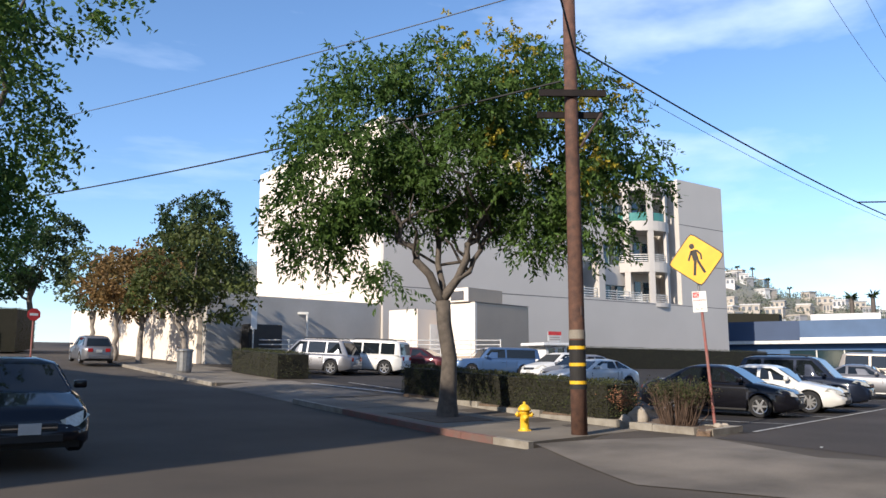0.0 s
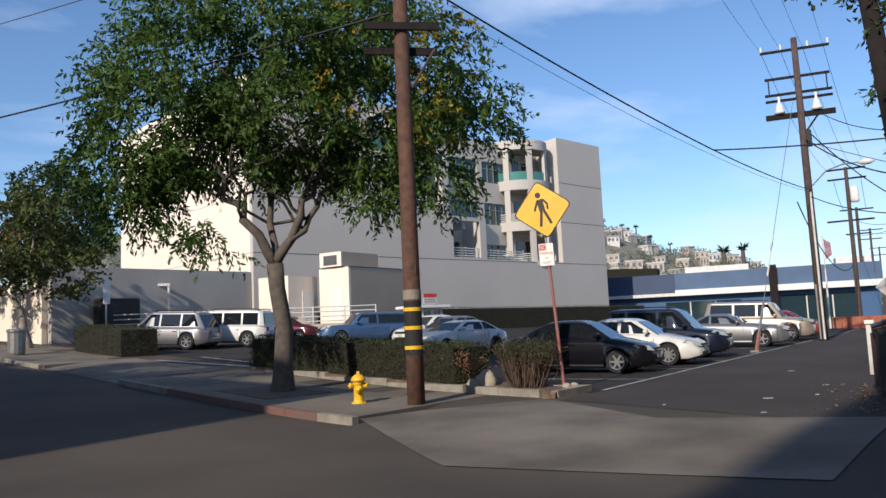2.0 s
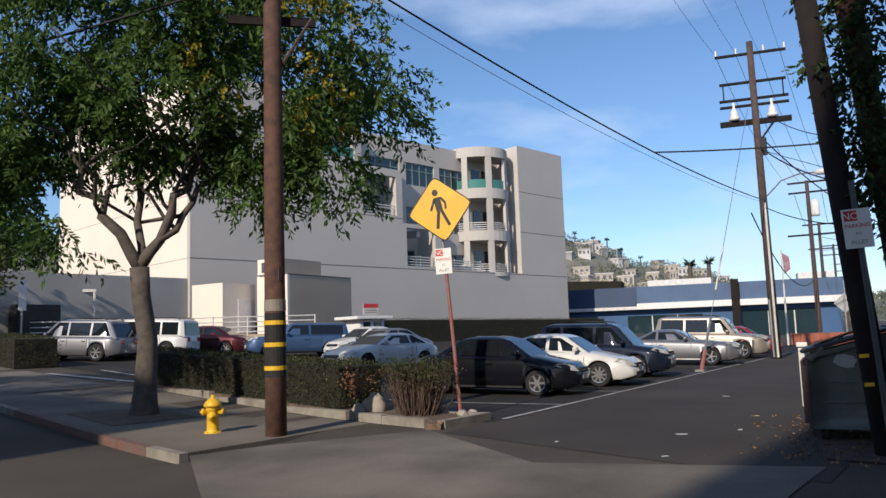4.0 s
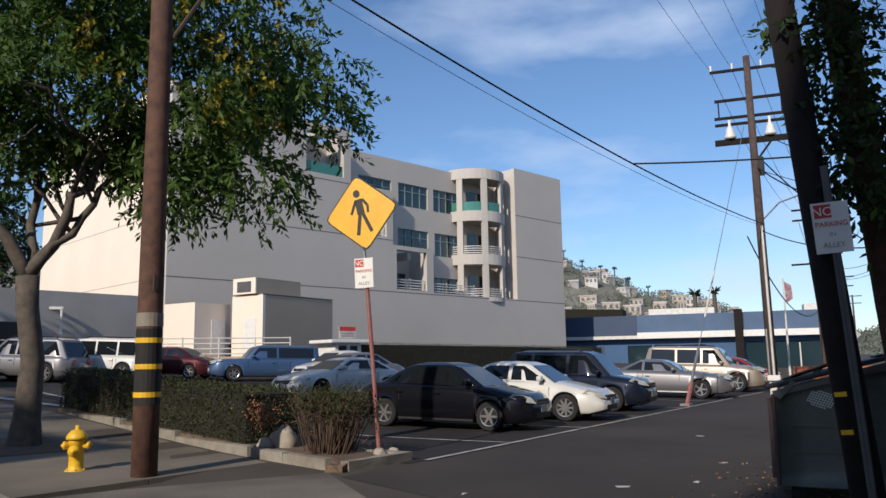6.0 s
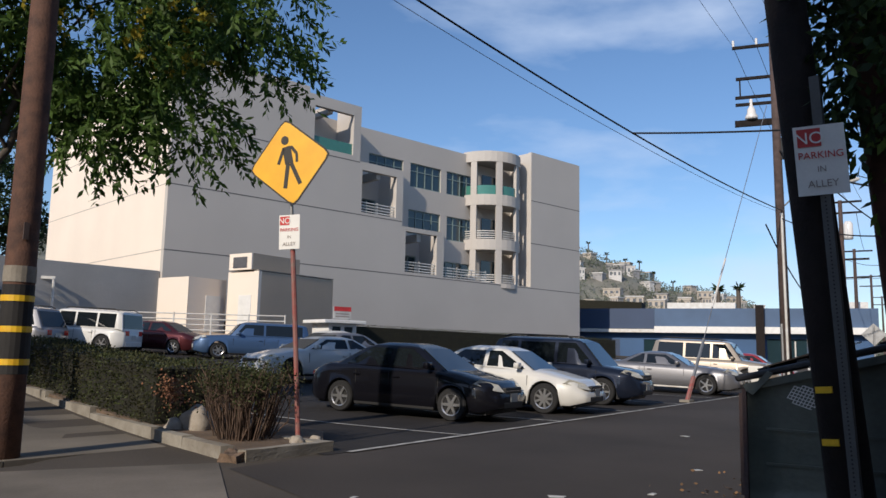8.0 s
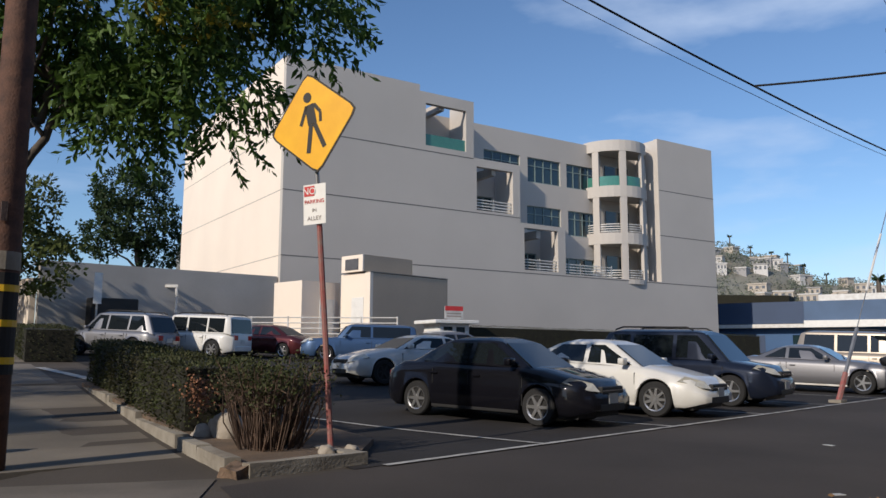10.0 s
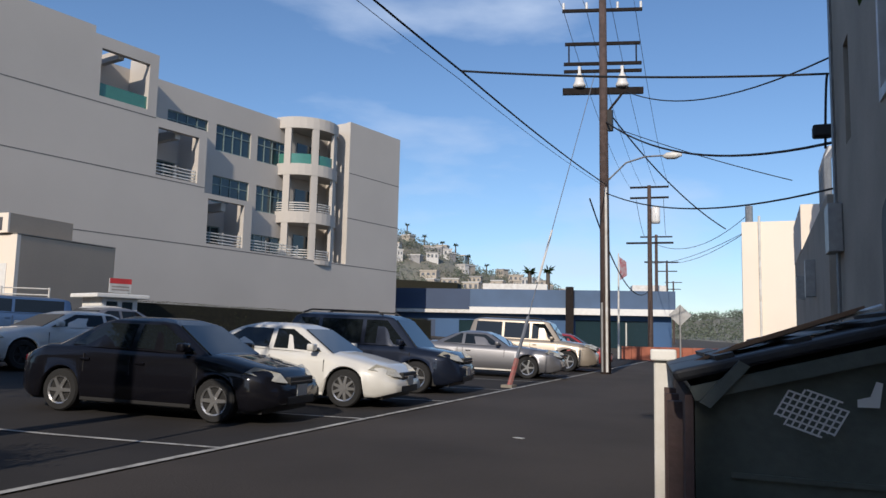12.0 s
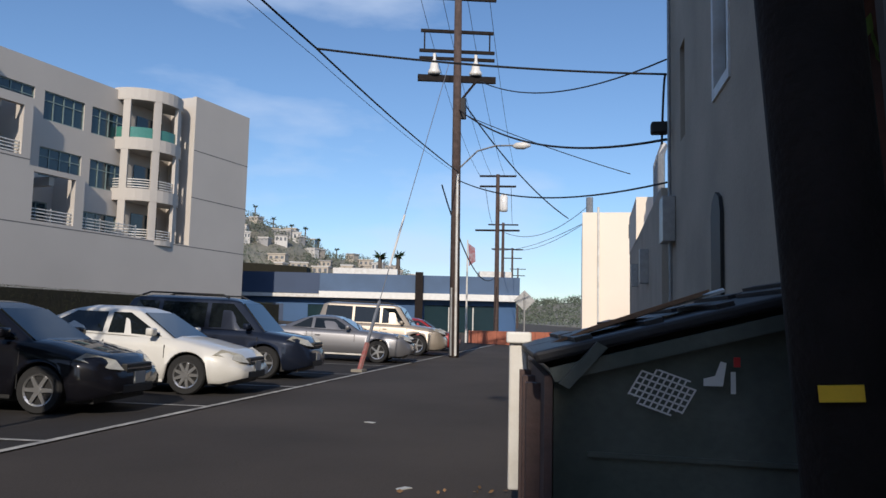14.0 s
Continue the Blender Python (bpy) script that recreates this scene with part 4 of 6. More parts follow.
FARW = mat("far_window", (0.12, 0.13, 0.15), 0.4)
for k in range(150):
    t, v = hr.uniform(0.2, 0.62), hr.uniform(0.02, 0.97)
    p = hill_p(t, v)
    w, d, h = hr.uniform(4, 10), hr.uniform(4, 7), hr.uniform(2.2, 4.2)
    hs = thing("house", Matrix.Translation(p) @ pose(0, 0, 0, 0, 0, hr.uniform(-30, 30) + 10), "pale hillside house far away", "house", "hillside houses")
    part("wall", B(-d / 2, d / 2, -w / 2, w / 2, -4, h), HW[int(hr.integers(0, 3)) if k else 3], hs)
    part("roof", B(-d / 2 - 0.4, d / 2 + 0.4, -w / 2 - 0.4, w / 2 + 0.4, h, h + 0.6), HW[int(hr.integers(0, 3))], hs)
    for q in range(3):
        y = -w / 2 + w * (q + 0.25) / 3
        part("window", B(-d / 2 - 0.06, -d / 2 - 0.01, y, y + w / 6, 1, h - 0.8), FARW, hs)
pts = []
for k in range(3000):
    t, v = hr.uniform(0, 1), hr.uniform(0, 1) ** 0.8
    p = hill_p(t, v)
    pts += sprays(p + Vector((0, 0, 2)), (3.0, 3.0, 2.2), 14, 3, hr, 1.2)
tagged(leaves(pts, 0.6, 0, hr, 1.6, "far_trees", HAZELEAF, None, 0.8), "scrub and trees over the hillside", "trees", kind="stuff")
hedge("hedge", [(104, 58), (108, 46)], 5, 6.8, "line of dark trees behind the blue building", 41, dens=12, shade_core=True)
for k in range(9):
    t = (0.31, 0.33, 0.345, 0.36, 0.38, 0.4, 0.43, 0.325, 0.35)[k]
    p = hill_p(t, 0.95) if k < 7 else Vector(((148, 50.0, 6), (149, 46.8, 6))[k - 7])
    pt = thing("palm_tree", Matrix.Translation(p), "distant palm tree on the skyline", "palm tree", "skyline palms")
    h = hr.uniform(6, 8.5) if k < 7 else 7.5
    part("trunk", tube(bmesh.new(), [(0, 0, -1), (0, 0, h)], [0.5, 0.35]), BARK, pt)
    q = [((0, 0, h), (math.cos(a), math.sin(a), hr.uniform(-0.3, 0.9))) for a in hr.uniform(0, 6.28, 40)]
    leaves(q, 0.55 if k < 7 else 0.4, 0.2, hr, 3.4, "crown", LEAFD, pt, 0.2)

# ---- buildings beside the alley ----
AM = Matrix.Translation((12.3, 0.75, 0)) @ Matrix.Rotation(math.atan(0.09), 4, "Z")
wall_s = thing("alley_building", AM, "stained tan stucco building along the alley", "building")
part("wall", wall(3.2, 16.9, 0, 11, [(10.4, 11.5, 4.6, 7.2), (14.4, 15.0, 4.8, 6.6)], -0.3, 0), OLDWALL, wall_s)
part("wall", B(16.6, 16.9, -9, -0.3, 0, 11), OLDWALL, wall_s)
part("wall", B(3.2, 3.5, -9, -0.3, 0, 11), OLDWALL, wall_s)
part("roof", B(3.2, 16.9, -9, 0, 11.01, 11.2), GREYW, wall_s)
part("window", B(10.4, 11.5, -0.2, -0.17, 4.6, 7.2), GLASS, wall_s)
part("window_frame", wall(10.35, 11.55, 4.55, 7.25, [(10.48, 11.42, 4.7, 7.1)], -0.14, 0.03), WHITEM, wall_s)
part("window", B(14.4, 15.0, -0.2, -0.17, 4.8, 6.6), GLASS, wall_s)
part("recess_grille", plate(bmesh.new(), [(10.9, 1.2), (11.6, 1.2), (11.6, 2.9), (11.5, 3.1), (11.25, 3.2), (11.0, 3.1), (10.9, 2.9)], 0.05, pose(0, 0.005, 0)), TRIMB, wall_s, "dark arched door grille")
part("meter_box", B(15.7, 16.3, 0.002, 0.25, 3.0, 3.9, None, 0.02), STEEL, wall_s)
part("conduit", tube(bmesh.new(), [(16.0, 0.08, 3.9), (16.0, 0.08, 10.5)], 0.04), STEEL, wall_s)
part("conduit", tube(bmesh.new(), [(15.9, 0.08, 0.1), (15.9, 0.08, 3.0)], 0.04), STEEL, wall_s)
part("flood_lamp", B(16.3, 16.55, 0.05, 0.4, 5.3, 5.55, None, 0.04), TRIMB, wall_s)
b2 = thing("alley_building", Matrix.Translation((40, 2.9, 0)) @ Matrix.Rotation(math.atan(0.06), 4, "Z"), "low tan stucco building with roof pipes", "building")
part("wall", B(-9, 8, -9, 0, 0, 4.6), OLDWALL, b2)
part("parapet", B(2, 8, -8, 0.02, 4.6, 6.2), STUCCOSUN, b2)
for x in (-1.5, -0.7, 0.2):
    part("roof_pipe", tube(bmesh.new(), [(x, -0.6, 4.6), (x, -0.6, 7.0), (x + 0.15, -0.7, 7.35), (x + 0.5, -0.7, 7.3)], 0.13, 8), STEEL, b2)
part("meter_box", B(-4.5, -4.0, 0.002, 0.25, 2.6, 3.6), STEEL, b2)
part("meter_box", B(1.0, 1.4, 0.002, 0.25, 2.8, 3.6), STEEL, b2)
b3 = thing("alley_building", Matrix.Translation((57.5, 6.2, 0)) @ Matrix.Rotation(math.atan(0.08), 4, "Z"), "tall cream stucco building lit by the sun", "building")
part("wall", B(0, 16, -12, 0, 0, 7.9), STUCCOSUN, b3)
part("vent_pipe", tube(bmesh.new(), [(0.2, -0.4, 7.9), (0.2, -0.4, 8.8)], 0.2, 8), STEEL, b3)
part("down_pipe", tube(bmesh.new(), [(-0.08, -0.9, 0), (-0.08, -0.9, 8.2)], 0.07, 6), WHITEM, b3)
part("window", B(-0.03, 0, -3.4, -2.6, 6.4, 7.2), GLASS, b3)
# unseen shadow-casting blocks added across the street, behind the camera's left and back
for nm, a, b, c, d, h in (("shade_block_west", -44, -15, 9.6, 90, 17.5), ("shade_block_southwest", -44, -15, -60, -2.2, 24), ("shade_block_south", 9, 15.0, -30, -1.5, 9)):
    t = thing(nm, pose(0, 0, 0), "unseen plain tan block added to cast shade", "building", kind="structure")
    part("wall", B(a, b, c, d, -1, h), OLDWALL, t)
# ---- poles, wires ----
def crossarm(bm, z, half, th=0.06, hh=0.075, yaw=0.0, y=0.0):
    box(bm, -half, half, y - th, y + th, z - hh, z + hh, pose(0, 0, 0, 0, 0, yaw))


near = thing("utility_pole", Matrix.Translation((13.0, 10.7, 0)), "brown wooden utility pole with yellow bands on black paint", "utility pole")
part("shaft", lathe(bmesh.new(), [(0.175, -0.3), (0.172, 1.95), (0.155, 6), (0.135, 11.5)], 20), WOODP, near, smooth=True)
part("black_band", lathe(bmesh.new(), [(0.178, 0.98), (0.1755, 2.02)], 20, cap=False), BLACKP, near, "black painted band")
for z in (1.12, 1.5, 1.86):
    part("yellow_band", lathe(bmesh.new(), [(0.183, z - 0.035), (0.183, z + 0.035)], 20), YELLOW, near, "yellow reflective band")
part("pale_band", lathe(bmesh.new(), [(0.181, 2.05), (0.178, 2.24)], 20), KERBC, near, "pale worn band")
bm = bmesh.new()
box(bm, -0.75, 0.75, -0.21, -0.14, 7.45, 7.6, pose(0, 0, 0, 0, 0, -42))
part("crossarm", bm, WOODD, near)
bm = bmesh.new()
box(bm, -0.75, 0.75, 0.14, 0.21, 7.05, 7.2, pose(0, 0, 0, 0, 0, -42))
part("crossarm", bm, WOODD, near)
part("brace", tube(bmesh.new(), [(0.45, -0.5, 7.1), (0.12, -0.12, 6.3)], 0.03), WOODG, near)
part("tag", B(-0.08, -0.02, -0.19, -0.17, 2.55, 2.75), WOODG, near)

P2 = Vector((41.6, 9.85, 0.1))
p2 = thing("utility_pole", Matrix.Translation(P2) @ pose(0, 0, 0, 0, -2.0, 0), "tall weathered utility pole with crossarms and transformers", "utility pole")
part("shaft", lathe(bmesh.new(), [(0.2, -0.3), (0.17, 8), (0.14, 14.6)], 14), WOODG, p2, smooth=True)
for z, h in ((14.1, 1.55), (12.75, 1.45), (11.95, 1.5), (11.65, 1.5)):
    bm = bmesh.new()
    crossarm(bm, z, h, 0.05, 0.06, -70, 0.2)
    part("crossarm", bm, WOODD, p2)
bm = bmesh.new()
crossarm(bm, 10.85, 1.55, 0.07, 0.13, -70, 0.2)
part("crossarm", bm, WOODD, p2)
for s in (-0.9, 0.75):
    m_ = pose(0, 0, 0, 0, 0, -70) @ Matrix.Translation((s, 0.2, 11.0))
    part("insulator", lathe(bmesh.new(), [(0.24, 0), (0.26, 0.1), (0.18, 0.25), (0.16, 0.42), (0.08, 0.55), (0.06, 0.85)], 12, m_), CERAMIC, p2, "white porcelain insulator", True)
for s in (-1.3, 1.3):
    m_ = pose(0, 0, 0, 0, 0, -70)
    part("strut", tube(bmesh.new(), [m_ @ Vector((s, 0.2, 11.95)), m_ @ Vector((s, 0.2, 12.7))], 0.03), WOODD, p2)
for s in (-1.5, -0.6, 0.6, 1.5):
    m_ = pose(0, 0, 0, 0, 0, -70)
    part("pin", tube(bmesh.new(), [m_ @ Vector((s, 0.2, 14.15)), m_ @ Vector((s, 0.2, 14.42))], 0.05), CERAMIC, p2)
part("brace", tube(bmesh.new(), [(0.2, -0.75, 10.75), (0.05, -0.1, 9.9)], 0.05), WOODD, p2)
part("riser", tube(bmesh.new(), [(-0.19, -0.1, 0), (-0.17, -0.1, 7.0)], 0.05), WHITEM, p2, "pale conduit up the pole")
part("marker", tube(bmesh.new(), [(-0.2, 0.08, 0), (-0.19, 0.08, 2.6)], 0.05), STEEL, p2)
part("switch_box", B(-0.12, 0.12, -0.35, -0.17, 9.2, 10.0), TRIMB, p2)
part("lamp_arm", tube(bmesh.new(), [(0.05, -0.15, 7.3), (0.2, -0.8, 7.95), (0.3, -1.5, 8.15), (0.35, -2.2, 8.15)], 0.035, 6), STEEL, p2)
part("lamp_head", lathe(bmesh.new(), [(0.02, -0.38), (0.13, -0.2), (0.15, 0.1), (0.05, 0.35)], 10, Matrix.Translation((0.37, -2.5, 8.13)) @ pose(0, 0, 0, 90, 0, 0)), WHITEM, p2, "white street lamp head", True)


def far_pole(x, y, h, arms, lean=0):
    t = thing("utility_pole", Matrix.Translation((x, y, 0.1)) @ pose(0, 0, 0, 0, lean, 0), "distant wooden utility pole with crossarms", "utility pole", "alley poles")
    part("shaft", lathe(bmesh.new(), [(0.2, -0.3), (0.14, h)], 10), WOODG, t)
    for z, w in arms:
        b = bmesh.new()
        crossarm(b, z, w, 0.06, 0.07, -80, 0.18)
        part("crossarm", b, WOODD, t)
    return t


fp1 = far_pole(70.5, 13.6, 12.7, [(12.6, 1.4), (11.8, 1.4), (8.4, 1.7)], -1)
part("transformer", lathe(bmesh.new(), [(0.3, 9.8), (0.32, 10.0), (0.32, 10.9), (0.2, 11.1)], 12, Matrix.Translation((-0.2, -0.5, 0))), CERAMIC, fp1, "pale transformer can", True)
far_pole(93, 17.2, 12.0, [(11.8, 1.6), (9.2, 1.2)])
far_pole(125, 21.5, 12.5, [(12.3, 1.6), (11, 1.4)])
far_pole(165, 27.0, 12.5, [(12.3, 1.6), (11, 1.4)])


def wire(name, a, b, sag, r=0.018, material=CABLE, label="thin black cable strung between the poles", n=18):
    a, b = Vector(a), Vector(b)
    pts = [a.lerp(b, i / n) - Vector((0, 0, sag * 4 * (i / n) * (1 - i / n))) for i in range(n + 1)]
    return tagged(link(name, tube(bmesh.new(), pts, r, 5), material), label, "cable", "overhead cables")


J = (26.4, 9.15, 6.78)
TOPN = (13.0, 10.6, 8.7)
wire("overhead_cable", TOPN, J, 0.12, 0.022)
wire("overhead_cable", J, (41.4, 9.75, 7.2), 0.10, 0.022)
wire("overhead_cable", (13.0, 10.6, 8.4), (26.4, 9.2, 6.62), 0.15, 0.007, CABLEB)
wire("overhead_cable", (26.4, 9.2, 6.62), (41.4, 9.75, 7.1), 0.12, 0.007, CABLEB)
wire("overhead_cable", J, (28.6, 2.3, 6.55), 0.10, 0.025)
wire("overhead_cable", (41.3, 9.8, 9.7), (28.7, 2.3, 5.2), 0.7, 0.03)
wire("overhead_cable", (41.3, 9.0, 10.8), (28.7, 2.3, 6.9), 0.6, 0.02)
wire("overhead_cable", (41.3, 9.8, 6.9), (28.7, 2.3, 4.3), 0.5, 0.022)
wire("overhead_cable", (41.5, 9.9, 10.4), (52, 6.5, 6.8), 0.5, 0.03)
wire("overhead_cable", (41.4, 9.6, 9.5), (38.5, 3.2, 6.4), 0.1, 0.016)
wire("overhead_cable", (41.3, 10.4, 6.7), (69, 13.4, 4.9), 1.6, 0.03)
for s in (-1.4, -0.5, 0.5, 1.4):
    wire("overhead_cable", (41.5 + s * 0.35, 10.1 - s * 0.95, 14.4), (70.5, 13.6 - s, 12.7), 0.9, 0.012, CABLEB)
    wire("overhead_cable", (41.5 + s * 0.35, 10.1 - s * 0.95, 14.4), (5.0 + s, 4.5 - s, 14.2), 1.0, 0.008, CABLEB)
for s in (-1, 1):
    wire("overhead_cable", (70.5, 13.6 + s, 11.8), (93, 17.2 + s, 11.8), 0.7, 0.02, CABLEB)
    wire("overhead_cable", (93, 17.2 + s, 9.2), (57.7, 5.8, 7.5), 0.6, 0.02, CABLEB)
wire("overhead_cable", (70.5, 13.2, 8.4), (57.7, 5.8, 8.4), 1.0, 0.02, CABLEB)
wire("overhead_cable", (13.0, 10.8, 10.3), (8.8, 40, 12.4), 0.2, 0.016, CABLEB)
wire("overhead_cable", (12.9, 10.9, 7.9), (7.3, 38.0, 8.2), 0.25, 0.025)
wire("overhead_cable", (13.1, 10.5, 8.0), (9.0, 9.0, 12.2), 0.1, 0.025)
wire("hanging_cable", (28.75, 2.32, 6.6), (28.7, 2.4, 5.1), -0.35, 0.025, label="black cable loop on the wall corner")
guy = thing("guy_wire", pose(0, 0, 0), "steel guy wire with a pale marker sleeve and red foot", "guy wire")
g0, g1 = Vector((31.3, 9.85, 0.05)), Vector((40.9, 10.1, 11.5))
part("wire", tube(bmesh.new(), [g0, g1], 0.014), STEEL, guy)
part("sleeve", tube(bmesh.new(), [g0.lerp(g1, 0.25), g0.lerp(g1, 0.4)], 0.035), WHITEM, guy, "pale plastic sleeve")
part("sleeve", tube(bmesh.new(), [g0.lerp(g1, 0.06), g0.lerp(g1, 0.16)], 0.05), STEEL, guy)
part("foot", tube(bmesh.new(), [g0, g0.lerp(g1, 0.06)], 0.07), REDPOST, guy, "worn red foot guard")
part("anchor_block", B(31.1, 31.45, 9.7, 10.0, -0.05, 0.1), KERBC, guy)

# ---- hydrant ----
hyd = thing("fire_hydrant", Matrix.Translation((12.72, 11.98, 0)), "yellow cast-iron fire hydrant on the sidewalk", "fire hydrant")
part("barrel", lathe(bmesh.new(), [(0.15, 0), (0.15, 0.05), (0.105, 0.06), (0.1, 0.12), (0.098, 0.42), (0.115, 0.44), (0.115, 0.48)], 20), YELLOW, hyd, smooth=True)
part("bonnet", lathe(bmesh.new(), [(0.15, 0.485), (0.15, 0.52), (0.12, 0.57), (0.08, 0.61), (0.03, 0.625), (0.03, 0.68)], 20), YELLOW, hyd, smooth=True)
for a, z, r_ in ((-42, 0.40, 0.05), (138, 0.40, 0.05), (-132, 0.33, 0.065)):
    m_ = pose(0, 0, z, 0, 0, a) @ pose(0, 0, 0, 0, 90, 0)
    n_ = part("nozzle", lathe(bmesh.new(), [(r_, 0.08), (r_, 0.14), (r_ * 1.2, 0.145), (r_ * 1.2, 0.18), (r_ * 0.45, 0.185), (r_ * 0.4, 0.21)], 14, m_), YELLOW, hyd, smooth=True)
for k in range(6):
    a = k * math.pi / 3
    part("bolt", lathe(bmesh.new(), [(0.016, 0.05), (0.016, 0.075)], 6, Matrix.Translation((0.127 * math.cos(a), 0.127 * math.sin(a), 0))), YELLOW, hyd)

# ---- signs on the red post ----
SB = Vector((16.17, 9.25, 0.08))
sign = thing("traffic_sign", Matrix.Translation(SB), "yellow diamond crossing sign and white plate on a leaning red post", "traffic sign")
top = Vector((15.87, 9.42, 4.6)) - SB
part("post", tube(bmesh.new(), [(0, 0, -0.1), tuple(top * 0.3), tuple(top * 0.62)], 0.034, 8), REDPOST, sign, "faded red lower post")
part("post", tube(bmesh.new(), [tuple(top * 0.55 + Vector((0.02, 0.02, 0))), tuple(top * 0.97 + Vector((0.02, 0.02, 0)))], 0.026, 8), STEEL, sign)
facing = Matrix.Translation(Vector((15.885, 9.375, 3.92)) - SB) @ pose(0, 0, 0, 0, 0, -69.5) @ pose(0, 0, 0, 0, -9, 0)
b = bmesh.new()
k = 0.62
cr = [(0.06, k - 0.06), (k - 0.06, 0.06)]
pts = []
for i in range(4):
    a = -i * math.pi / 2
    for x, z in ((-0.07, k - 0.07), (0, k - 0.03), (0.07, k - 0.07)):
        pts.append((x * math.cos(a) - z * math.sin(a), x * math.sin(a) + z * math.cos(a)))
plate(b, [(x * 1.05, z * 1.05) for x, z in pts], 0.008, facing)
dia = part("diamond", b, SIGNBLK, sign, "yellow diamond plate with a dark rim")
b = bmesh.new()
plate(b, pts, 0.004, facing @ Matrix.Translation((0, -0.006, 0)))
part("face", b, YELLOWS, dia)


def strokes(fac, parent, material, bars, dy):
    bmx = bmesh.new()
    for x0, z0, x1, z1, w in bars:
        d = Vector((x1 - x0, z1 - z0)).normalized()
        nn = Vector((-d.y, d.x)) * w / 2
        plate(bmx, [(x0 + nn.x, z0 + nn.y), (x0 - nn.x, z0 - nn.y), (x1 - nn.x, z1 - nn.y), (x1 + nn.x, z1 + nn.y)], 0.003, fac @ Matrix.Translation((0, dy, 0)))
    part("pictogram", bmx, material, parent, "plain dark walking pictogram")


strokes(facing, dia, SIGNBLK, [(-0.02, 0.23, 0.0, -0.02, 0.13), (-0.02, -0.02, -0.10, -0.36, 0.06), (0.03, -0.02, 0.14, -0.34, 0.06), (-0.06, 0.22, -0.17, 0.0, 0.045), (0.05, 0.22, 0.13, 0.1, 0.045), (0.13, 0.1, 0.12, -0.02, 0.04)], -0.0105)
b = bmesh.new()
plate(b, [(-0.035 + 0.06 * math.cos(q), 0.325 + 0.065 * math.sin(q)) for q in [i * math.pi / 6 for i in range(12)]], 0.003, facing @ Matrix.Translation((0, -0.0105, 0)))
part("pictogram", b, SIGNBLK, dia)
f2 = Matrix.Translation(Vector((15.93, 9.36, 2.93)) - SB) @ pose(0, 0, 0, 0, 0, -66) @ pose(0, 0, 0, 0, -2, 0)
b = bmesh.new()
plate(b, [(-0.155, -0.23), (-0.155, 0.25), (0.155, 0.25), (0.155, -0.23)], 0.006, f2)
pl = part("plate", b, WHITEP, sign, "small white no-parking plate")
b = bmesh.new()
plate(b, [(-0.14, 0.11), (-0.14, 0.23), (0.0, 0.23), (0.0, 0.11)], 0.003, f2 @ Matrix.Translation((0, -0.005, 0)))
part("red_block", b, SIGNRED, pl)


def lettering(text, size, m_, material, parent):
    cu = bpy.data.curves.new("lettering", "FONT")
    cu.body, cu.size, cu.align_x, cu.extrude = text, size, "CENTER", 0.001
    tmp = bpy.data.objects.new("tmp", cu)
    me = bpy.data.meshes.new_from_object(tmp)
    bpy.data.objects.remove(tmp)
    me.materials.append(material)
    ob = new("lettering", me)
    ob.parent = parent
    ob.matrix_basis = m_ @ pose(0, 0, 0, 90, 0, 0)
    return ob


lettering("NO", 0.115, f2 @ Matrix.Translation((-0.07, -0.008, 0.13)), WHITEP, pl)
lettering("PARKING", 0.066, f2 @ Matrix.Translation((0, -0.006, 0.02)), SIGNRED, pl)
lettering("IN", 0.06, f2 @ Matrix.Translation((0, -0.006, -0.08)), SIGNGRY, pl)
lettering("ALLEY", 0.07, f2 @ Matrix.Translation((0, -0.006, -0.18)), SIGNGRY, pl)
# stop sign up the street
st = thing("stop_sign", Matrix.Translation(gp(14.9, 55)), "red octagonal stop sign on a post up the street", "traffic sign")
part("post", tube(bmesh.new(), [(0, 0, 0), (0, 0, 2.9)], 0.05), REDPOST, st)
part("octagon", plate(bmesh.new(), [(0.42 * math.cos(math.pi / 8 + i * math.pi / 4), 2.7 + 0.42 * math.sin(math.pi / 8 + i * math.pi / 4)) for i in range(8)], 0.01, pose(0, -0.07, 0)), SIGNRED, st)
part("text_bar", B(-0.25, 0.25, -0.077, -0.071, 2.62, 2.78), WHITEP, st)
can = thing("trash_can", Matrix.Translation(gp(16.2, 36.0)), "grey metal trash can on the sidewalk", "trash can")
part("body", lathe(bmesh.new(), [(0.3, 0), (0.34, 0.1), (0.36, 0.95), (0.38, 1.0)], 14), STEEL, can)
part("rim", lathe(bmesh.new(), [(0.4, 1.0), (0.4, 1.08), (0.3, 1.12)], 14), STEEL, can)
ws = thing("traffic_sign", Matrix.Translation((56, 9.3, 0)), "back of a diamond sign on a post down the alley", "traffic sign")
part("post", tube(bmesh.new(), [(0, 0, 0), (0, 0, 3.2)], 0.05), STEEL, ws)
part("diamond", plate(bmesh.new(), [(-0.6, 0), (0, 0.6), (0.6, 0), (0, -0.6)], 0.01, pose(0, 0, 2.7, 0, 0, -80)), STEEL, ws)

# ---- right-hand corner: pole, sign post, ivy ----
RP = Vector((14.66, 2.14, 0))
rp = thing("utility_pole", Matrix.Translation(RP) @ pose(0, 0, 0, -4.5, -1.5, 0), "dark leaning wooden pole with yellow strips beside the dumpster", "utility pole")
part("shaft", lathe(bmesh.new(), [(0.145, -0.3), (0.138, 2), (0.12, 10)], 18), WOODD, rp, smooth=True)
for z in (0.84, 1.17):
    part("yellow_strip", B(-0.152, -0.138, -0.03, 0.075, z - 0.021, z + 0.021, pose(0, 0, 0, 0, 0, -10)), YELLOW, rp, "yellow reflective strip")
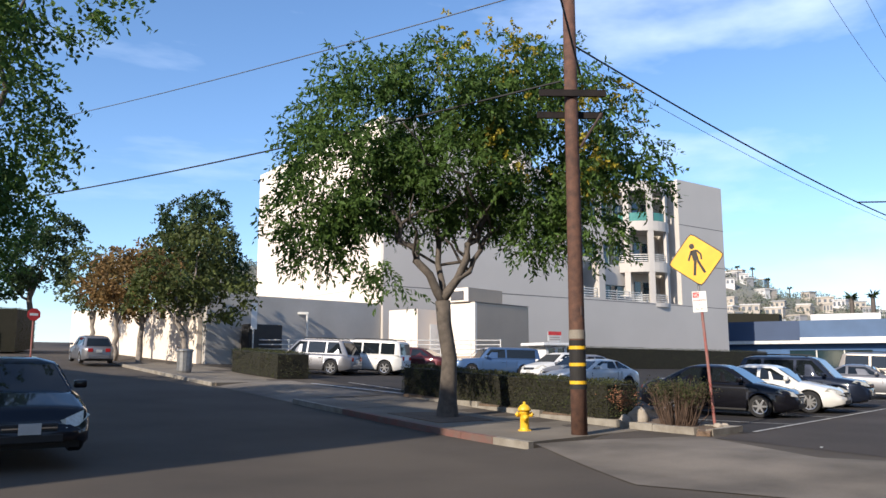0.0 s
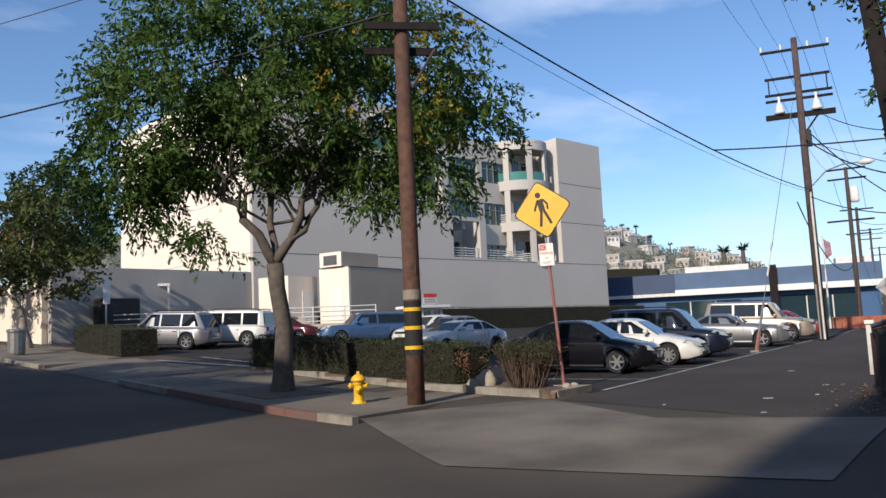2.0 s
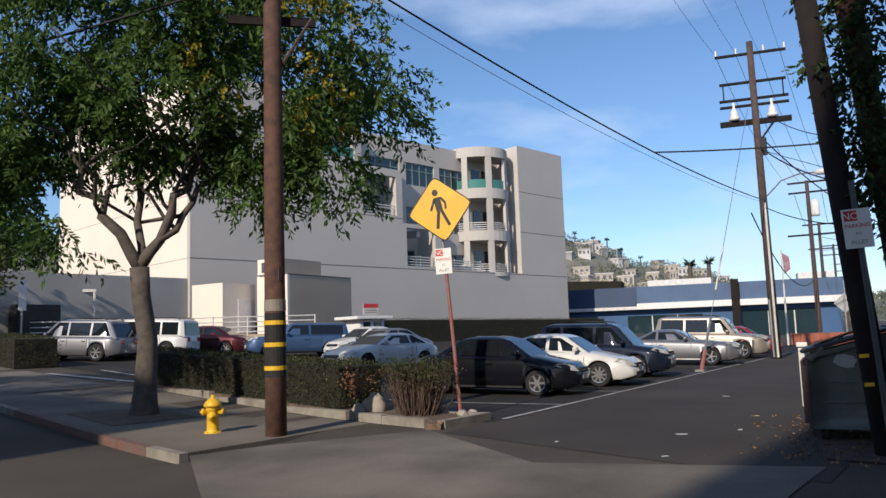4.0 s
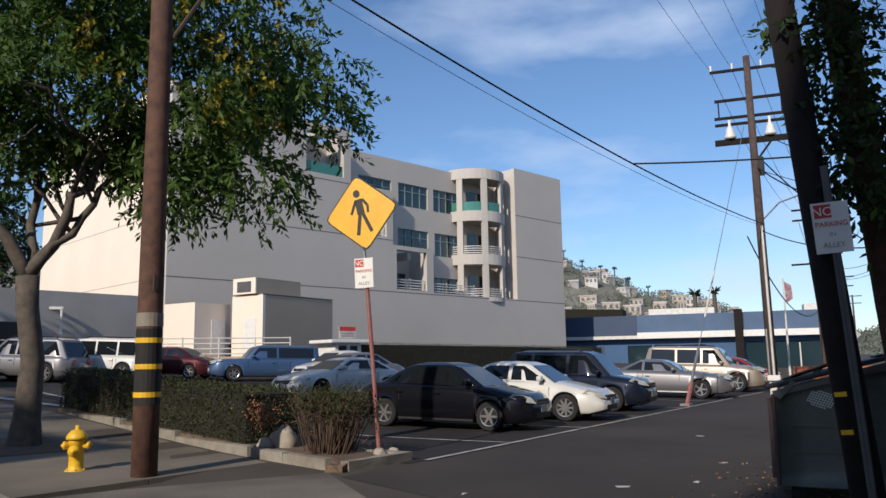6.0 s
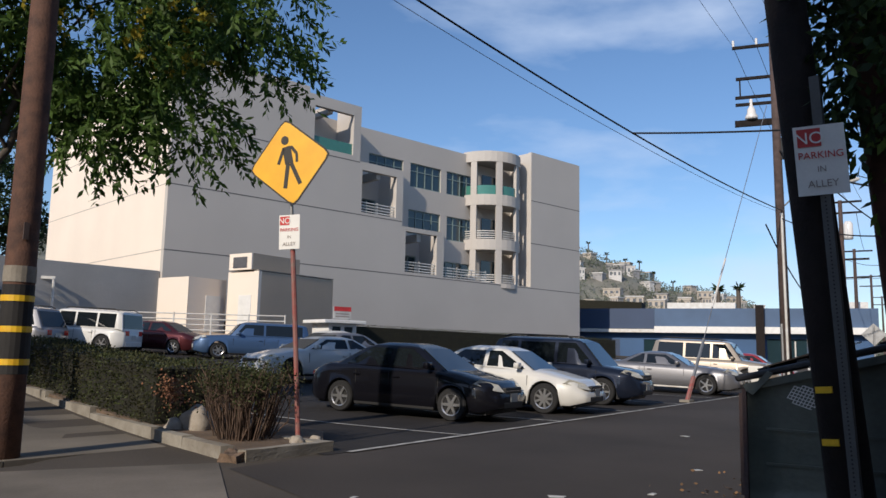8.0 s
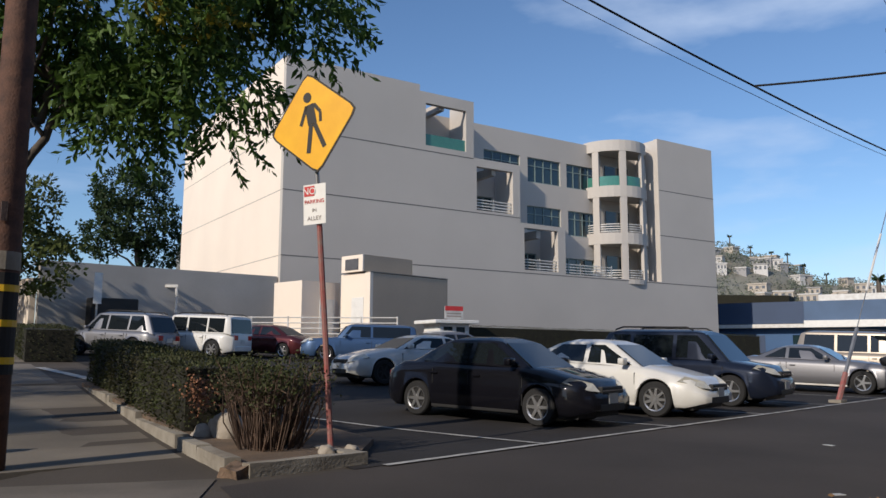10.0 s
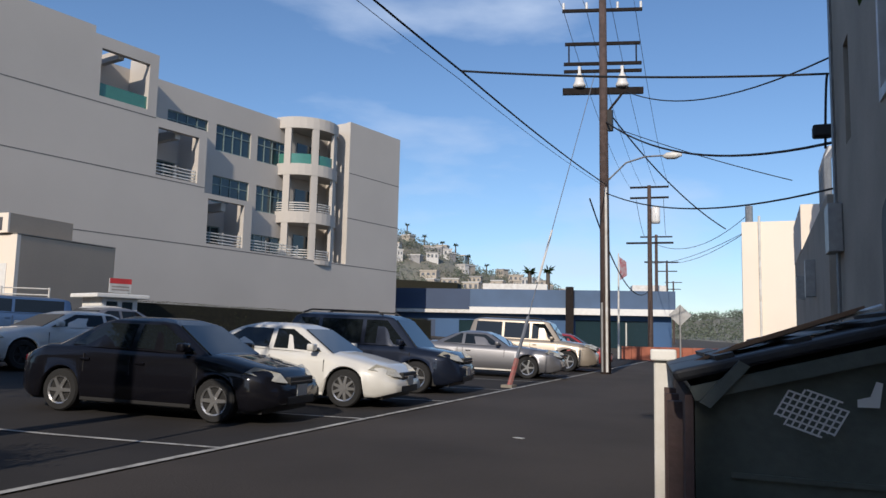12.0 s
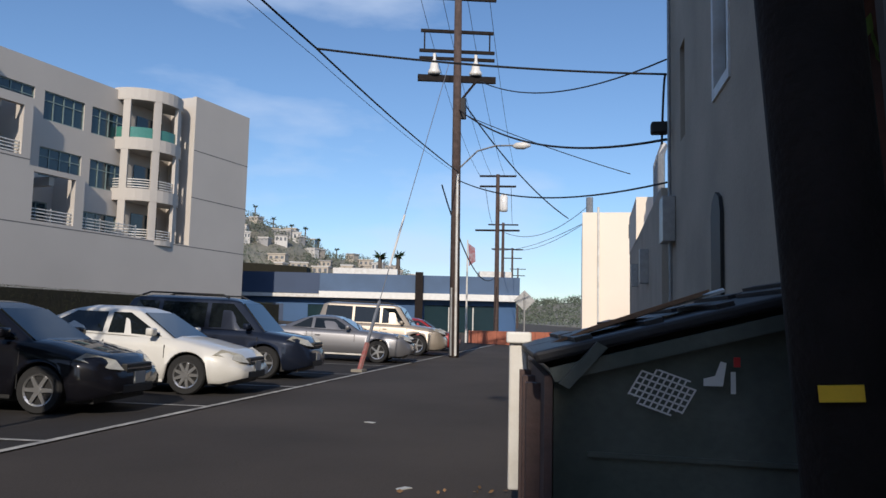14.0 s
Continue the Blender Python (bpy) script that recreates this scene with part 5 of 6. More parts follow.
r = np.random.default_rng(77)
ivy = thing("ivy", Matrix.Translation(RP), "dark ivy hanging on the pole and above the alley", "ivy")
pts = []
for z, c, rr in ((4.2, 0.3, 0.24), (5.0, 0.4, 0.3), (5.8, 0.28, 0.5), (6.6, 0.35, 0.6), (7.4, 0.5, 0.9), (3.4, 0.1, 0.22)):
    pts += sprays((0.1, c - 0.3, z), (rr, rr, 0.5), 55, 10, r, 0.35)
pts += sprays((-0.6, 1.1, 6.9), (0.6, 0.5, 0.5), 90, 10, r, 0.4)
leaves(pts, 0.06, 0.4, r, 1.8, "foliage", LEAFD, ivy, 0.4)
sp = thing("sign_post", Matrix.Translation((14.36, 2.06, 0)) @ pose(0, 0, 0, -3, 0, 0), "perforated galvanised steel post with a white no-parking plate", "sign post")
bm = bmesh.new()
box(bm, -0.03, 0.03, -0.03, 0.03, -0.2, 3.2)
DULL = mat("dull_dark_steel", (0.10, 0.10, 0.10), 0.7, vary=0.15)
post = part("post", bm, DULL, sp)
for k in range(80):
    part("hole", lathe(bmesh.new(), [(0.006, 0), (0.006, 0.002)], 8, pose(-0.0305, 0, 0.4 + k * 0.0254, 0, -90, 0)), TRIMB, post)
f3 = pose(-0.045, 0, 2.63, 0, 0, -72)
no_park = part("plate", plate(bmesh.new(), [(-0.15, -0.23), (0.15, -0.23), (0.15, 0.23), (-0.15, 0.23)], 0.006, f3), WHITEP, sp, "white no-parking plate")
part("red_block", plate(bmesh.new(), [(-0.13, 0.09), (0.01, 0.09), (0.01, 0.21), (-0.13, 0.21)], 0.003, f3 @ Matrix.Translation((0, -0.005, 0))), SIGNRED, no_park)
lettering("NO", 0.11, f3 @ Matrix.Translation((-0.06, -0.008, 0.11)), WHITEP, no_park)
lettering("PARKING", 0.064, f3 @ Matrix.Translation((0, -0.006, 0.01)), SIGNRED, no_park)
lettering("IN", 0.055, f3 @ Matrix.Translation((0, -0.006, -0.08)), SIGNGRY, no_park)
lettering("ALLEY", 0.066, f3 @ Matrix.Translation((0, -0.006, -0.18)), SIGNGRY, no_park)
# reddish trunk behind the pole, hung with vine
vt = thing("tree_trunk", Matrix.Translation((15.25, 1.74, 0)) @ pose(0, 0, 0, -4.5, -1.5, 0), "rough red-brown trunk hung with leafy vine", "tree")
bm = bmesh.new()
lathe(bm, [(0.22, -0.3), (0.17, 0.4), (0.14, 2.5), (0.15, 4.2), (0.17, 6.0), (0.16, 9.5)], 20)
bmesh.ops.subdivide_edges(bm, edges=bm.edges[:], cuts=3, use_grid_fill=True)
for v in bm.verts:
    k = 1 + 0.10 * noise.noise(Vector((v.co.x * 9, v.co.y * 9, v.co.z * 2.5)))
    v.co.x *= k
    v.co.y *= k
part("trunk", bm, mat("red_bark", (0.085, 0.036, 0.025), 0.95, vary=0.3, scale=5, fine=26, bump=0.9, col2=(0.03, 0.017, 0.014)), vt, smooth=True)
pts = []
for z, rr in ((3.1, 0.22), (3.7, 0.34), (4.3, 0.3), (5.0, 0.4), (5.8, 0.5), (6.6, 0.6)):
    pts += sprays((-0.06, 0.08, z), (rr, rr, 0.45), 30, 11, r, 0.4)
leaves(pts, 0.05, 0.35, r, 2.4, "vine", mat("vine_leaf", (0.11, 0.16, 0.03), 0.55, vary=0.2, scale=3, bump=0, col2=(0.05, 0.08, 0.02), rnd=0.5, trans=0.35, spec=0.3), vt, 0.4)

# ---- dumpster ----
DM = Matrix.Translation((15.64, 3.13, 0)) @ Matrix.Rotation(radians(10.5), 4, "Z") @ Matrix.Diagonal((1.13, 1.3, 1.0, 1.0))
dump = thing("dumpster", DM, "dark green steel dumpster with black lids and stickers", "dumpster")
W_, L_ = 1.2, 1.42
bm = bmesh.new()
prof = [(0, 0.16), (0.0, 1.12), (-W_, 1.52), (-W_, 0.16)]
a = [bm.verts.new((0, y, z)) for y, z in prof]
c = [bm.verts.new((L_, y, z)) for y, z in prof]
bm.faces.new(a)
bm.faces.new(c[::-1])
for i in range(4):
    if i != 1:
        bm.faces.new((a[i], a[(i + 1) % 4], c[(i + 1) % 4], c[i]))
bmesh.ops.subdivide_edges(bm, edges=bm.edges[:], cuts=5, use_grid_fill=True)
for v in bm.verts:
    v.co.x += 0.02 * noise.noise(v.co * 2.2)
body = part("body", bm, DUMPG, dump, smooth=True)
part("front_panel", B(-0.01, L_ + 0.01, 0.004, 0.03, 0.16, 1.10), DUMPD, dump, "rusty dark front panel")
for x in (0.25, 0.7, 1.15):
    part("rib", B(x, x + 0.08, 0.03, 0.08, 0.2, 1.05), DUMPD, dump)
part("rim", B(-0.05, -0.026, -W_, 0.0, 0.0, 0.06, Matrix.Translation((0, 0, 1.08)) @ pose(0, 0, 0, -18.4, 0, 0)), DUMPG, dump)
part("white_post", B(L_ - 0.02, L_ + 0.07, 0.035, 0.125, 0.3, 1.2, None, 0.01), WHITEM, dump, "white corner channel")
part("bracket", B(L_ - 0.05, L_ + 0.09, 0.02, 0.14, 1.2, 1.27, None, 0.01), WHITEP, dump)
for x0, x1 in ((-0.04, L_ / 2 - 0.01), (L_ / 2 + 0.01, L_ + 0.04)):
    bm = B(x0, x1, -W_ - 0.05, 0.06, 0, 0.05, None, 0.015)
    bmesh.ops.transform(bm, matrix=Matrix.Translation((0, 0, 1.17)) @ pose(0, 0, 0, -18.4, 0, 0), verts=bm.verts)
    lid = part("lid", bm, LIDP, dump, "black plastic lid")
    for k in range(5):
        yy = -0.12 - k * 0.24
        part("ridge", B(x0 + 0.05, x1 - 0.05, yy - 0.03, yy + 0.03, 0.05, 0.07, Matrix.Translation((0, 0, 1.17)) @ pose(0, 0, 0, -18.4, 0, 0)), LIDP, lid)
part("lid_arm", B(-0.075, -0.052, -0.02, 0.02, -0.04, 0.17, Matrix.Translation((0, -0.05, 1.1)) @ pose(0, 0, 0, 35, 0, 0)), DUMPG, dump)
part("crease", B(-0.014, 0.0, -W_ + 0.05, -0.08, 0.78, 0.80, pose(0, 0, 0, 2, 0, 0)), DUMPG, dump)
part("crease", B(-0.014, 0.0, -W_ + 0.05, -0.1, 0.50, 0.52), DUMPG, dump)
gm = Matrix.Translation((-0.026, -0.34, 1.05)) @ pose(0, 0, 0, 24, 0, 0) @ Matrix.Scale(0.58, 4) @ Matrix.Scale(1.25, 4, (0, 0, 1))
lattice = None
for i in range(7):
    h_ = (-0.11, 0.08) if i in (0, 6) else (-0.16, 0.16)
    bar = part("strip" if lattice else "sticker", B(0, 0.003, h_[0], h_[1], -0.107 + i * 0.035, -0.097 + i * 0.035, gm), WHITEP, lattice or dump, "" if lattice else "torn white lattice sticker")
    lattice = lattice or bar
for j in range(10):
    q_ = 0.075 if j in (0, 1, 8, 9) else 0.108
    part("strip", B(-0.001, 0.0025, -0.162 + j * 0.035, -0.152 + j * 0.035, -q_, q_, gm), WHITEP, lattice)
part("sticker", plate(bmesh.new(), [(0, 0), (0.1, 0.0), (0.12, 0.16), (0.09, 0.17), (0.06, 0.07), (0.0, 0.05)], 0.003, Matrix.Translation((-0.026, -0.47, 1.08)) @ pose(0, 0, 0, 0, 0, -90) @ Matrix.Scale(0.6, 4)), WHITEP, dump, "torn pale sticker scrap")
part("sticker", B(-0.026, -0.022, -0.57, -0.555, 1.05, 1.14), WHITEP, dump, "torn pale sticker scrap")
part("sticker", B(-0.026, -0.022, -0.585, -0.565, 1.16, 1.2), SIGNRED, dump, "small orange-red sticker scrap")
for x, y in ((0.1, -0.1), (0.1, -W_ + 0.1), (L_ - 0.1, -0.1), (L_ - 0.1, -W_ + 0.1)):
    part("caster", lathe(bmesh.new(), [(0.08, -0.03), (0.08, 0.03)], 12, pose(x, y, 0.08, 90, 0, 0)), RUBBER, dump)
for k, (x, y, w, l, rz, col) in enumerate(((0.42, -0.28, 0.4, 0.5, 14, CARDB), (0.5, -0.36, 0.34, 0.46, 4, CARDB), (0.45, -0.56, 0.07, 0.2, -12, WHITEP))):
    m_ = DM @ Matrix.Translation((x, y, 1.247 + 0.333 * -y + 0.013 * k)) @ pose(0, 0, 0, -18.4, 0, 0) @ pose(0, 0, 0, 0, 0, rz + 90)
    cb = thing("cardboard_sheet" if col is CARDB else "paper_sheet", m_, "flattened brown cardboard on the dumpster lid" if col is CARDB else "white sheet lying on the dumpster lid", "cardboard" if col is CARDB else "paper")
    part("sheet", B(-l / 2, l / 2, -w / 2, w / 2, 0, 0.012), col, cb)
for x, y, s in ((15.6, 4.9, 0.09), (18.3, 4.6, 0.07), (16.4, 4.3, 0.06), (22, 6.2, 0.08), (14.2, 6.2, 0.05), (13.6, 4.4, 0.05)):
    q = thing("litter", Matrix.Translation((x, y, sheet_z(x, y) + 0.004)) @ pose(0, 0, 0, 0, 0, x * 77), "scrap of pale paper litter on the asphalt", "litter", "litter scraps")
    part("paper", plate(bmesh.new(), [(-s, -s * 0.4), (s, -s * 0.5), (s * 0.8, s * 0.5), (-s * 0.7, s * 0.4)], 0.006, pose(0, 0, 0.008, -90, 0, 0)), PLATE, q)


# fallen leaves along the foot of the pole and dumpster
lr = np.random.default_rng(52)
fallen = []
for _ in range(420):
    x, k = lr.uniform(13.6, 18.5), lr.normal(0, 0.45)
    y = 2.75 + (x - 14) * 0.19 + k
    fallen.append(((x, y, sheet_z(x, y) + 0.028), (lr.normal(0, 1), lr.normal(0, 1), 0.08)))
tagged(leaves(fallen, 0.03, 0.0, lr, 1.7, "fallen_leaves", mat("fallen_leaf", (0.22, 0.13, 0.06), 0.85, rnd=0.5, bump=0, col2=(0.10, 0.06, 0.03)), None, 0.05), "dry fallen leaves scattered along the alley edge", "leaves", kind="stuff")

mh = thing("manhole_cover", Matrix.Translation((5.9, 5.7, sheet_z(5.9, 5.7))), "round rusty iron manhole cover in the street", "manhole cover")
part("frame", lathe(bmesh.new(), [(0.42, 0.0), (0.42, 0.012), (0.35, 0.012), (0.35, 0.0)], 28), WOODG, mh)
part("lid", lathe(bmesh.new(), [(0.34, 0.0), (0.34, 0.009), (0.02, 0.01)], 28), DUMPD, mh)

# ---- vehicles ----
def wheel(parent, x, y, r, side, spokes=6, w=0.2, dark=False):
    m_ = Matrix.Translation((x, y, r)) @ pose(0, 0, 0, 90 * side, 0, 0)
    wh = part("wheel", lathe(bmesh.new(), [(r * 0.66, -w / 2), (r * 0.93, -w / 2), (r, -w / 2 + 0.03), (r, w / 2 - 0.03), (r * 0.93, w / 2), (r * 0.66, w / 2), (r * 0.64, w / 2 - 0.03)], 28, m_), RUBBER, parent, smooth=False)
    col = TRIMB if dark else ALLOY
    part("rim", lathe(bmesh.new(), [(r * 0.6, w / 2 - 0.04), (r * 0.67, w / 2 - 0.01), (r * 0.67, w / 2 + 0.004), (r * 0.6, w / 2 - 0.012)], 28, m_, cap=False), col, wh)
    b_ = bmesh.new()
    for k_ in range(spokes):
        plate(b_, [(r * 0.1, -0.03), (r * 0.62, -0.022), (r * 0.62, 0.022), (r * 0.1, 0.03)], 0.02, m_ @ pose(0, 0, w / 2 - 0.02, 0, 0, 360 * k_ / spokes) @ pose(0, 0, 0, 90, 0, 0))
    part("spokes", b_, col, wh)
    part("hub", lathe(bmesh.new(), [(r * 0.17, w / 2 - 0.03), (r * 0.15, w / 2 + 0.005)], 12, m_), col, wh)
    return wh


def lerp_profile(tab, x):
    return float(np.interp(x, [p[0] for p in tab], [p[1] for p in tab]))


def car(name, m, colour, label, L=4.5, W=1.74, wb=2.6, r=0.31, belt=((-2.25, 0.78), (-1.7, 0.95), (-0.9, 0.97), (0.9, 0.93), (1.3, 0.88), (2.0, 0.72), (2.25, 0.5)),
        green=(1.15, 0.35, -0.75, -1.55), roof=1.42, spokes=6, dark_wheels=False, cab_w=0.70, rails=False, front_off=0.0, trim_low=None, pillars=(-0.12,), third=True, cat="car"):
    """A car, nose along +x: lofted body with open wheel arches, glasshouse, lamps and wheels."""
    c_ = thing(name, m, label, cat)
    xf, xr = wb / 2 + front_off, -wb / 2 + front_off
    z0 = r * 0.62
    n = 76
    hw = W / 2
    rows = []
    bmx = bmesh.new()
    for i in range(n + 1):
        x = -L / 2 + L * i / n
        e = abs(x) / (L / 2)
        w = hw * (1 - 0.30 * max(0, (e - 0.72) / 0.28) ** 2.4)
        zb = lerp_profile(belt, x)
        low = z0 + 0.10 * max(0, (e - 0.85) / 0.15)
        arch = low
        for xw in (xf, xr):
            q = (r * 1.13) ** 2 - (x - xw) ** 2
            if q > 0:
                arch = max(arch, r + math.sqrt(q))
        arch = min(arch, zb - 0.08)
        mid = min(zb - 0.05, max(arch + 0.02, z0 + 0.28))
        sec = [(w * 0.95, arch), (w, min(arch + 0.05, mid)), (w * 1.0, mid), (w * 0.985, max(mid + 0.005, zb - 0.16)), (w * 0.93, zb - 0.02), (w * 0.8, zb + 0.025), (w * 0.4, zb + 0.05)]
        rows.append([bmx.verts.new((x, s, z)) for s, z in sec] + [bmx.verts.new((x, -s, z)) for s, z in sec[::-1]])
    for a_, b_ in zip(rows, rows[1:]):
        for i in range(13):
            bmx.faces.new((a_[i], b_[i], b_[i + 1], a_[i + 1]))
    bmx.faces.new(rows[0])
    bmx.faces.new(rows[-1][::-1])
    bmesh.ops.recalc_face_normals(bmx, faces=bmx.faces)
    body_ = part("body", bmx, colour, c_, smooth=True)
    part("underbody", B(-L / 2 + 0.25, L / 2 - 0.25, -hw * 0.8, hw * 0.8, z0 - 0.04, z0 + 0.42), TRIMB, c_)
    # glasshouse
    xa, xb, xc, xd = green
    zb = lambda x: lerp_profile(belt, x) + 0.0
    wr = hw * cab_w
    wbt = hw * 0.93
    zr = roof
    bmx = bmesh.new()
    lowp = [(xa, wbt * 0.92, zb(xa)), (xb, wbt, zb(xb)), (xc, wbt, zb(xc)), (xd, wbt * 0.9, zb(xd))]
    upp = [(xb + 0.10, wr * 0.93, zr - 0.07), (xb - 0.12, wr, zr - 0.045), (xc + 0.1, wr, zr - 0.045), (xc - 0.1, wr * 0.94, zr - 0.09)]
    mid_ = [(xb - 0.1, wr * 0.55, zr), (xb - 0.3, wr * 0.6, zr + 0.02), (xc + 0.3, wr * 0.6, zr + 0.02), (xc, wr * 0.55, zr - 0.03)]
    ring = []
    for k_ in range(4):
        s_ = [lowp[k_], upp[k_], mid_[k_]]
        ring.append([bmx.verts.new(p) for p in s_] + [bmx.verts.new((p[0], -p[1], p[2])) for p in s_[::-1]])
    for a_, b_ in zip(ring, ring[1:]):
        for i in range(5):
            bmx.faces.new((a_[i], b_[i], b_[i + 1], a_[i + 1]))
    bmx.faces.new(ring[0])
    bmx.faces.new(ring[-1][::-1])
    bmesh.ops.recalc_face_normals(bmx, faces=bmx.faces)
    bmesh.ops.bevel(bmx, geom=bmx.edges[:], offset=0.035, segments=3, affect="EDGES", profile=0.5)
    part("cabin", bmx, colour, c_, smooth=True)

    def pane(p4, nm, off=0.014):
        q4 = [Vector(p) for p in p4]
        nn = (q4[1] - q4[0]).cross(q4[2] - q4[0]).normalized()
        cen = sum(q4, Vector()) / len(q4)
        if nn.dot(cen - Vector((cen.x * 0.3, 0, 0.8))) < 0:
            nn = -nn
        bmp = bmesh.new()
        hi_ = [bmp.verts.new(p + nn * off) for p in q4]
        lo_ = [bmp.verts.new(p - nn * 0.02) for p in q4]
        bmp.faces.new(hi_)
        for i in range(len(q4)):
            j = (i + 1) % len(q4)
            bmp.faces.new((hi_[i], hi_[j], lo_[j], lo_[i]))
        bmesh.ops.recalc_face_normals(bmp, faces=bmp.faces)
        part(nm, bmp, CARGLASS, c_)

    V = Vector
    l0, u0, l3, u3 = V(lowp[0]), V(upp[0]), V(lowp[3]), V(upp[3])
    fl_ = lambda p: V((p.x, -p.y, p.z))
    a1, a2 = l0.lerp(u0, 0.05), l0.lerp(u0, 0.95)
    a1.y *= 0.93
    a2.y *= 0.93
    pane([a1, a2, fl_(a2), fl_(a1)], "windscreen")
    a1, a2 = l3.lerp(u3, 0.12), l3.lerp(u3, 0.92)
    a1.y *= 0.9
    a2.y *= 0.9
    pane([a1, a2, fl_(a2), fl_(a1)], "rear_window")
    for sd in (1, -1):
        def sp_(x, t):
            """A point on the side glass: x along, t from the belt to the roof."""
            yb = lerp_profile([(xd, lowp[3][1]), (xc, wbt), (xb, wbt), (xa, lowp[0][1])], x)
            yt = wr
            return V((x, sd * (yb + (yt - yb) * t), zb(x) + (zr - 0.045 - zb(x)) * t))
        cuts = [xa - 0.24] + list(pillars) + [xd + 0.28]
        for k_ in range(len(cuts) - 1):
            x1, x0 = cuts[k_] - (0.05 if k_ else 0), cuts[k_ + 1] + 0.05
            top1 = min(x1, xb - 0.06 + (0 if k_ else 0.0))
            top0 = max(x0, xc + 0.08)
            if top0 > top1:
                top0 = top1 = (top0 + top1) / 2
            pane([sp_(x1, 0.06), sp_(x0, 0.06), sp_(top0, 0.88), sp_(top1, 0.88)], "side_window", 0.012)
        # door seams and handles
        for x in [cuts[0] + 0.1] + list(pillars) + [xr + r * 1.25]:
            part("door_seam", B(x - 0.006, x + 0.006, sd * hw * 0.985 - 0.008, sd * hw * 0.985 + 0.010, z0 + 0.12, zb(x) - 0.10), TRIMB, body_)
        for x in [pillars[0] + 0.2] + ([pillars[0] - 0.75] if len(pillars) > 1 or third else []):
            part("door_handle", B(x - 0.1, x + 0.06, sd * hw - 0.02, sd * hw + 0.025, zb(x) - 0.2, zb(x) - 0.165, None, 0.008), colour, body_)
        part("sill", B(xr + r * 1.2, xf - r * 1.2, sd * hw * 0.96 - 0.03, sd * hw * 0.96 + 0.02, z0 - 0.01, z0 + 0.08, None, 0.01), trim_low or TRIMB, body_)
        mm = Matrix.Translation((xa - 0.36, sd * (wbt + 0.1), zb(xa - 0.3) + 0.09))
        part("wing_mirror", B(-0.06, 0.07, -0.1, 0.1, -0.06, 0.07, mm, 0.03), colour, c_, smooth=True)
        zf = lerp_profile(belt, L / 2 - 0.3)
        xe = L / 2
        # headlamp wraps the front corner
        bl = bmesh.new()
        h0, h1 = zf - 0.17, zf - 0.01
        pts_ = [V((xe - 0.03, sd * hw * 0.50, h0)), V((xe - 0.13, sd * hw * 0.70, h0 + 0.02)), V((xe - 0.50, sd * hw * 0.955, h1 - 0.02)), V((xe - 0.42, sd * hw * 0.82, h1 + 0.06)), V((xe - 0.16, sd * hw * 0.50, h0 + 0.13))]
        cen = sum(pts_, V()) / 5
        outv = [bl.verts.new(p + V((0.045, sd * 0.03, 0.02))) for p in pts_]
        inv = [bl.verts.new(p - V((0.12, sd * 0.08, 0.05))) for p in pts_]
        bl.faces.new(outv)
        for i in range(5):
            bl.faces.new((outv[i], outv[(i + 1) % 5], inv[(i + 1) % 5], inv[i]))
        bmesh.ops.recalc_face_normals(bl, faces=bl.faces)
        part("headlamp", bl, LAMPG, c_, "clear headlamp")
        zt = lerp_profile(belt, -L / 2 + 0.2)
        part("tail_lamp", B(-L / 2 - 0.012, -L / 2 + 0.22, sd * hw * 0.52 - 0.13, sd * hw * 0.52 + 0.13, zt - 0.26, zt - 0.06, None, 0.02), TAILR, c_, "red tail lamp")
        for xw in (xf, xr):
            wheel(c_, xw, sd * (hw - 0.11), r, -sd, spokes, dark=dark_wheels)
    zf = lerp_profile(belt, L / 2 - 0.3)
    part("grille", B(L / 2 - 0.09, L / 2 + 0.004, -hw * 0.42, hw * 0.42, zf - 0.2, zf - 0.07, None, 0.02), TRIMB, c_)
    part("grille_bar", B(L / 2 - 0.05, L / 2 + 0.012, -hw * 0.40, hw * 0.40, zf - 0.145, zf - 0.125), CHROME, c_)
    part("air_intake", B(L / 2 - 0.1, L / 2 + 0.006, -hw * 0.5, hw * 0.5, z0 + 0.07, z0 + 0.2, None, 0.02), TRIMB, c_)
    part("number_plate", B(L / 2, L / 2 + 0.018, -0.15, 0.15, z0 + 0.2, z0 + 0.36), PLATE, c_)
    part("number_plate", B(-L / 2 - 0.018, -L / 2 + 0.05, -0.15, 0.15, 0.62, 0.78), PLATE, c_)
    part("rear_bumper", B(-L / 2 - 0.03, -L / 2 + 0.12, -hw * 0.66, hw * 0.66, z0 + 0.08, z0 + 0.3, None, 0.03), colour, c_)
    if rails:
        for sd in (1, -1):
            part("roof_rail", tube(bmesh.new(), [(xb - 0.2, sd * wr * 0.9, zr), (xb - 0.35, sd * wr * 0.9, zr + 0.07), (xc + 0.3, sd * wr * 0.9, zr + 0.07), (xc + 0.1, sd * wr * 0.9, zr)], 0.022), TRIMB, c_)
    return c_


def parked(x, y, heading):
    """A ground pose for a car at x, y with its nose along heading degrees."""
    h = Vector((math.cos(radians(heading)), math.sin(radians(heading)), 0))
    s_ = (gz(x + h.x, y + h.y) - gz(x - h.x, y - h.y)) / 2
    return Matrix.Translation((x, y, gz(x, y) + 0.02)) @ pose(0, 0, 0, 0, 0, heading) @ pose(0, 0, 0, 0, -math.degrees(math.atan(s_)), 0)


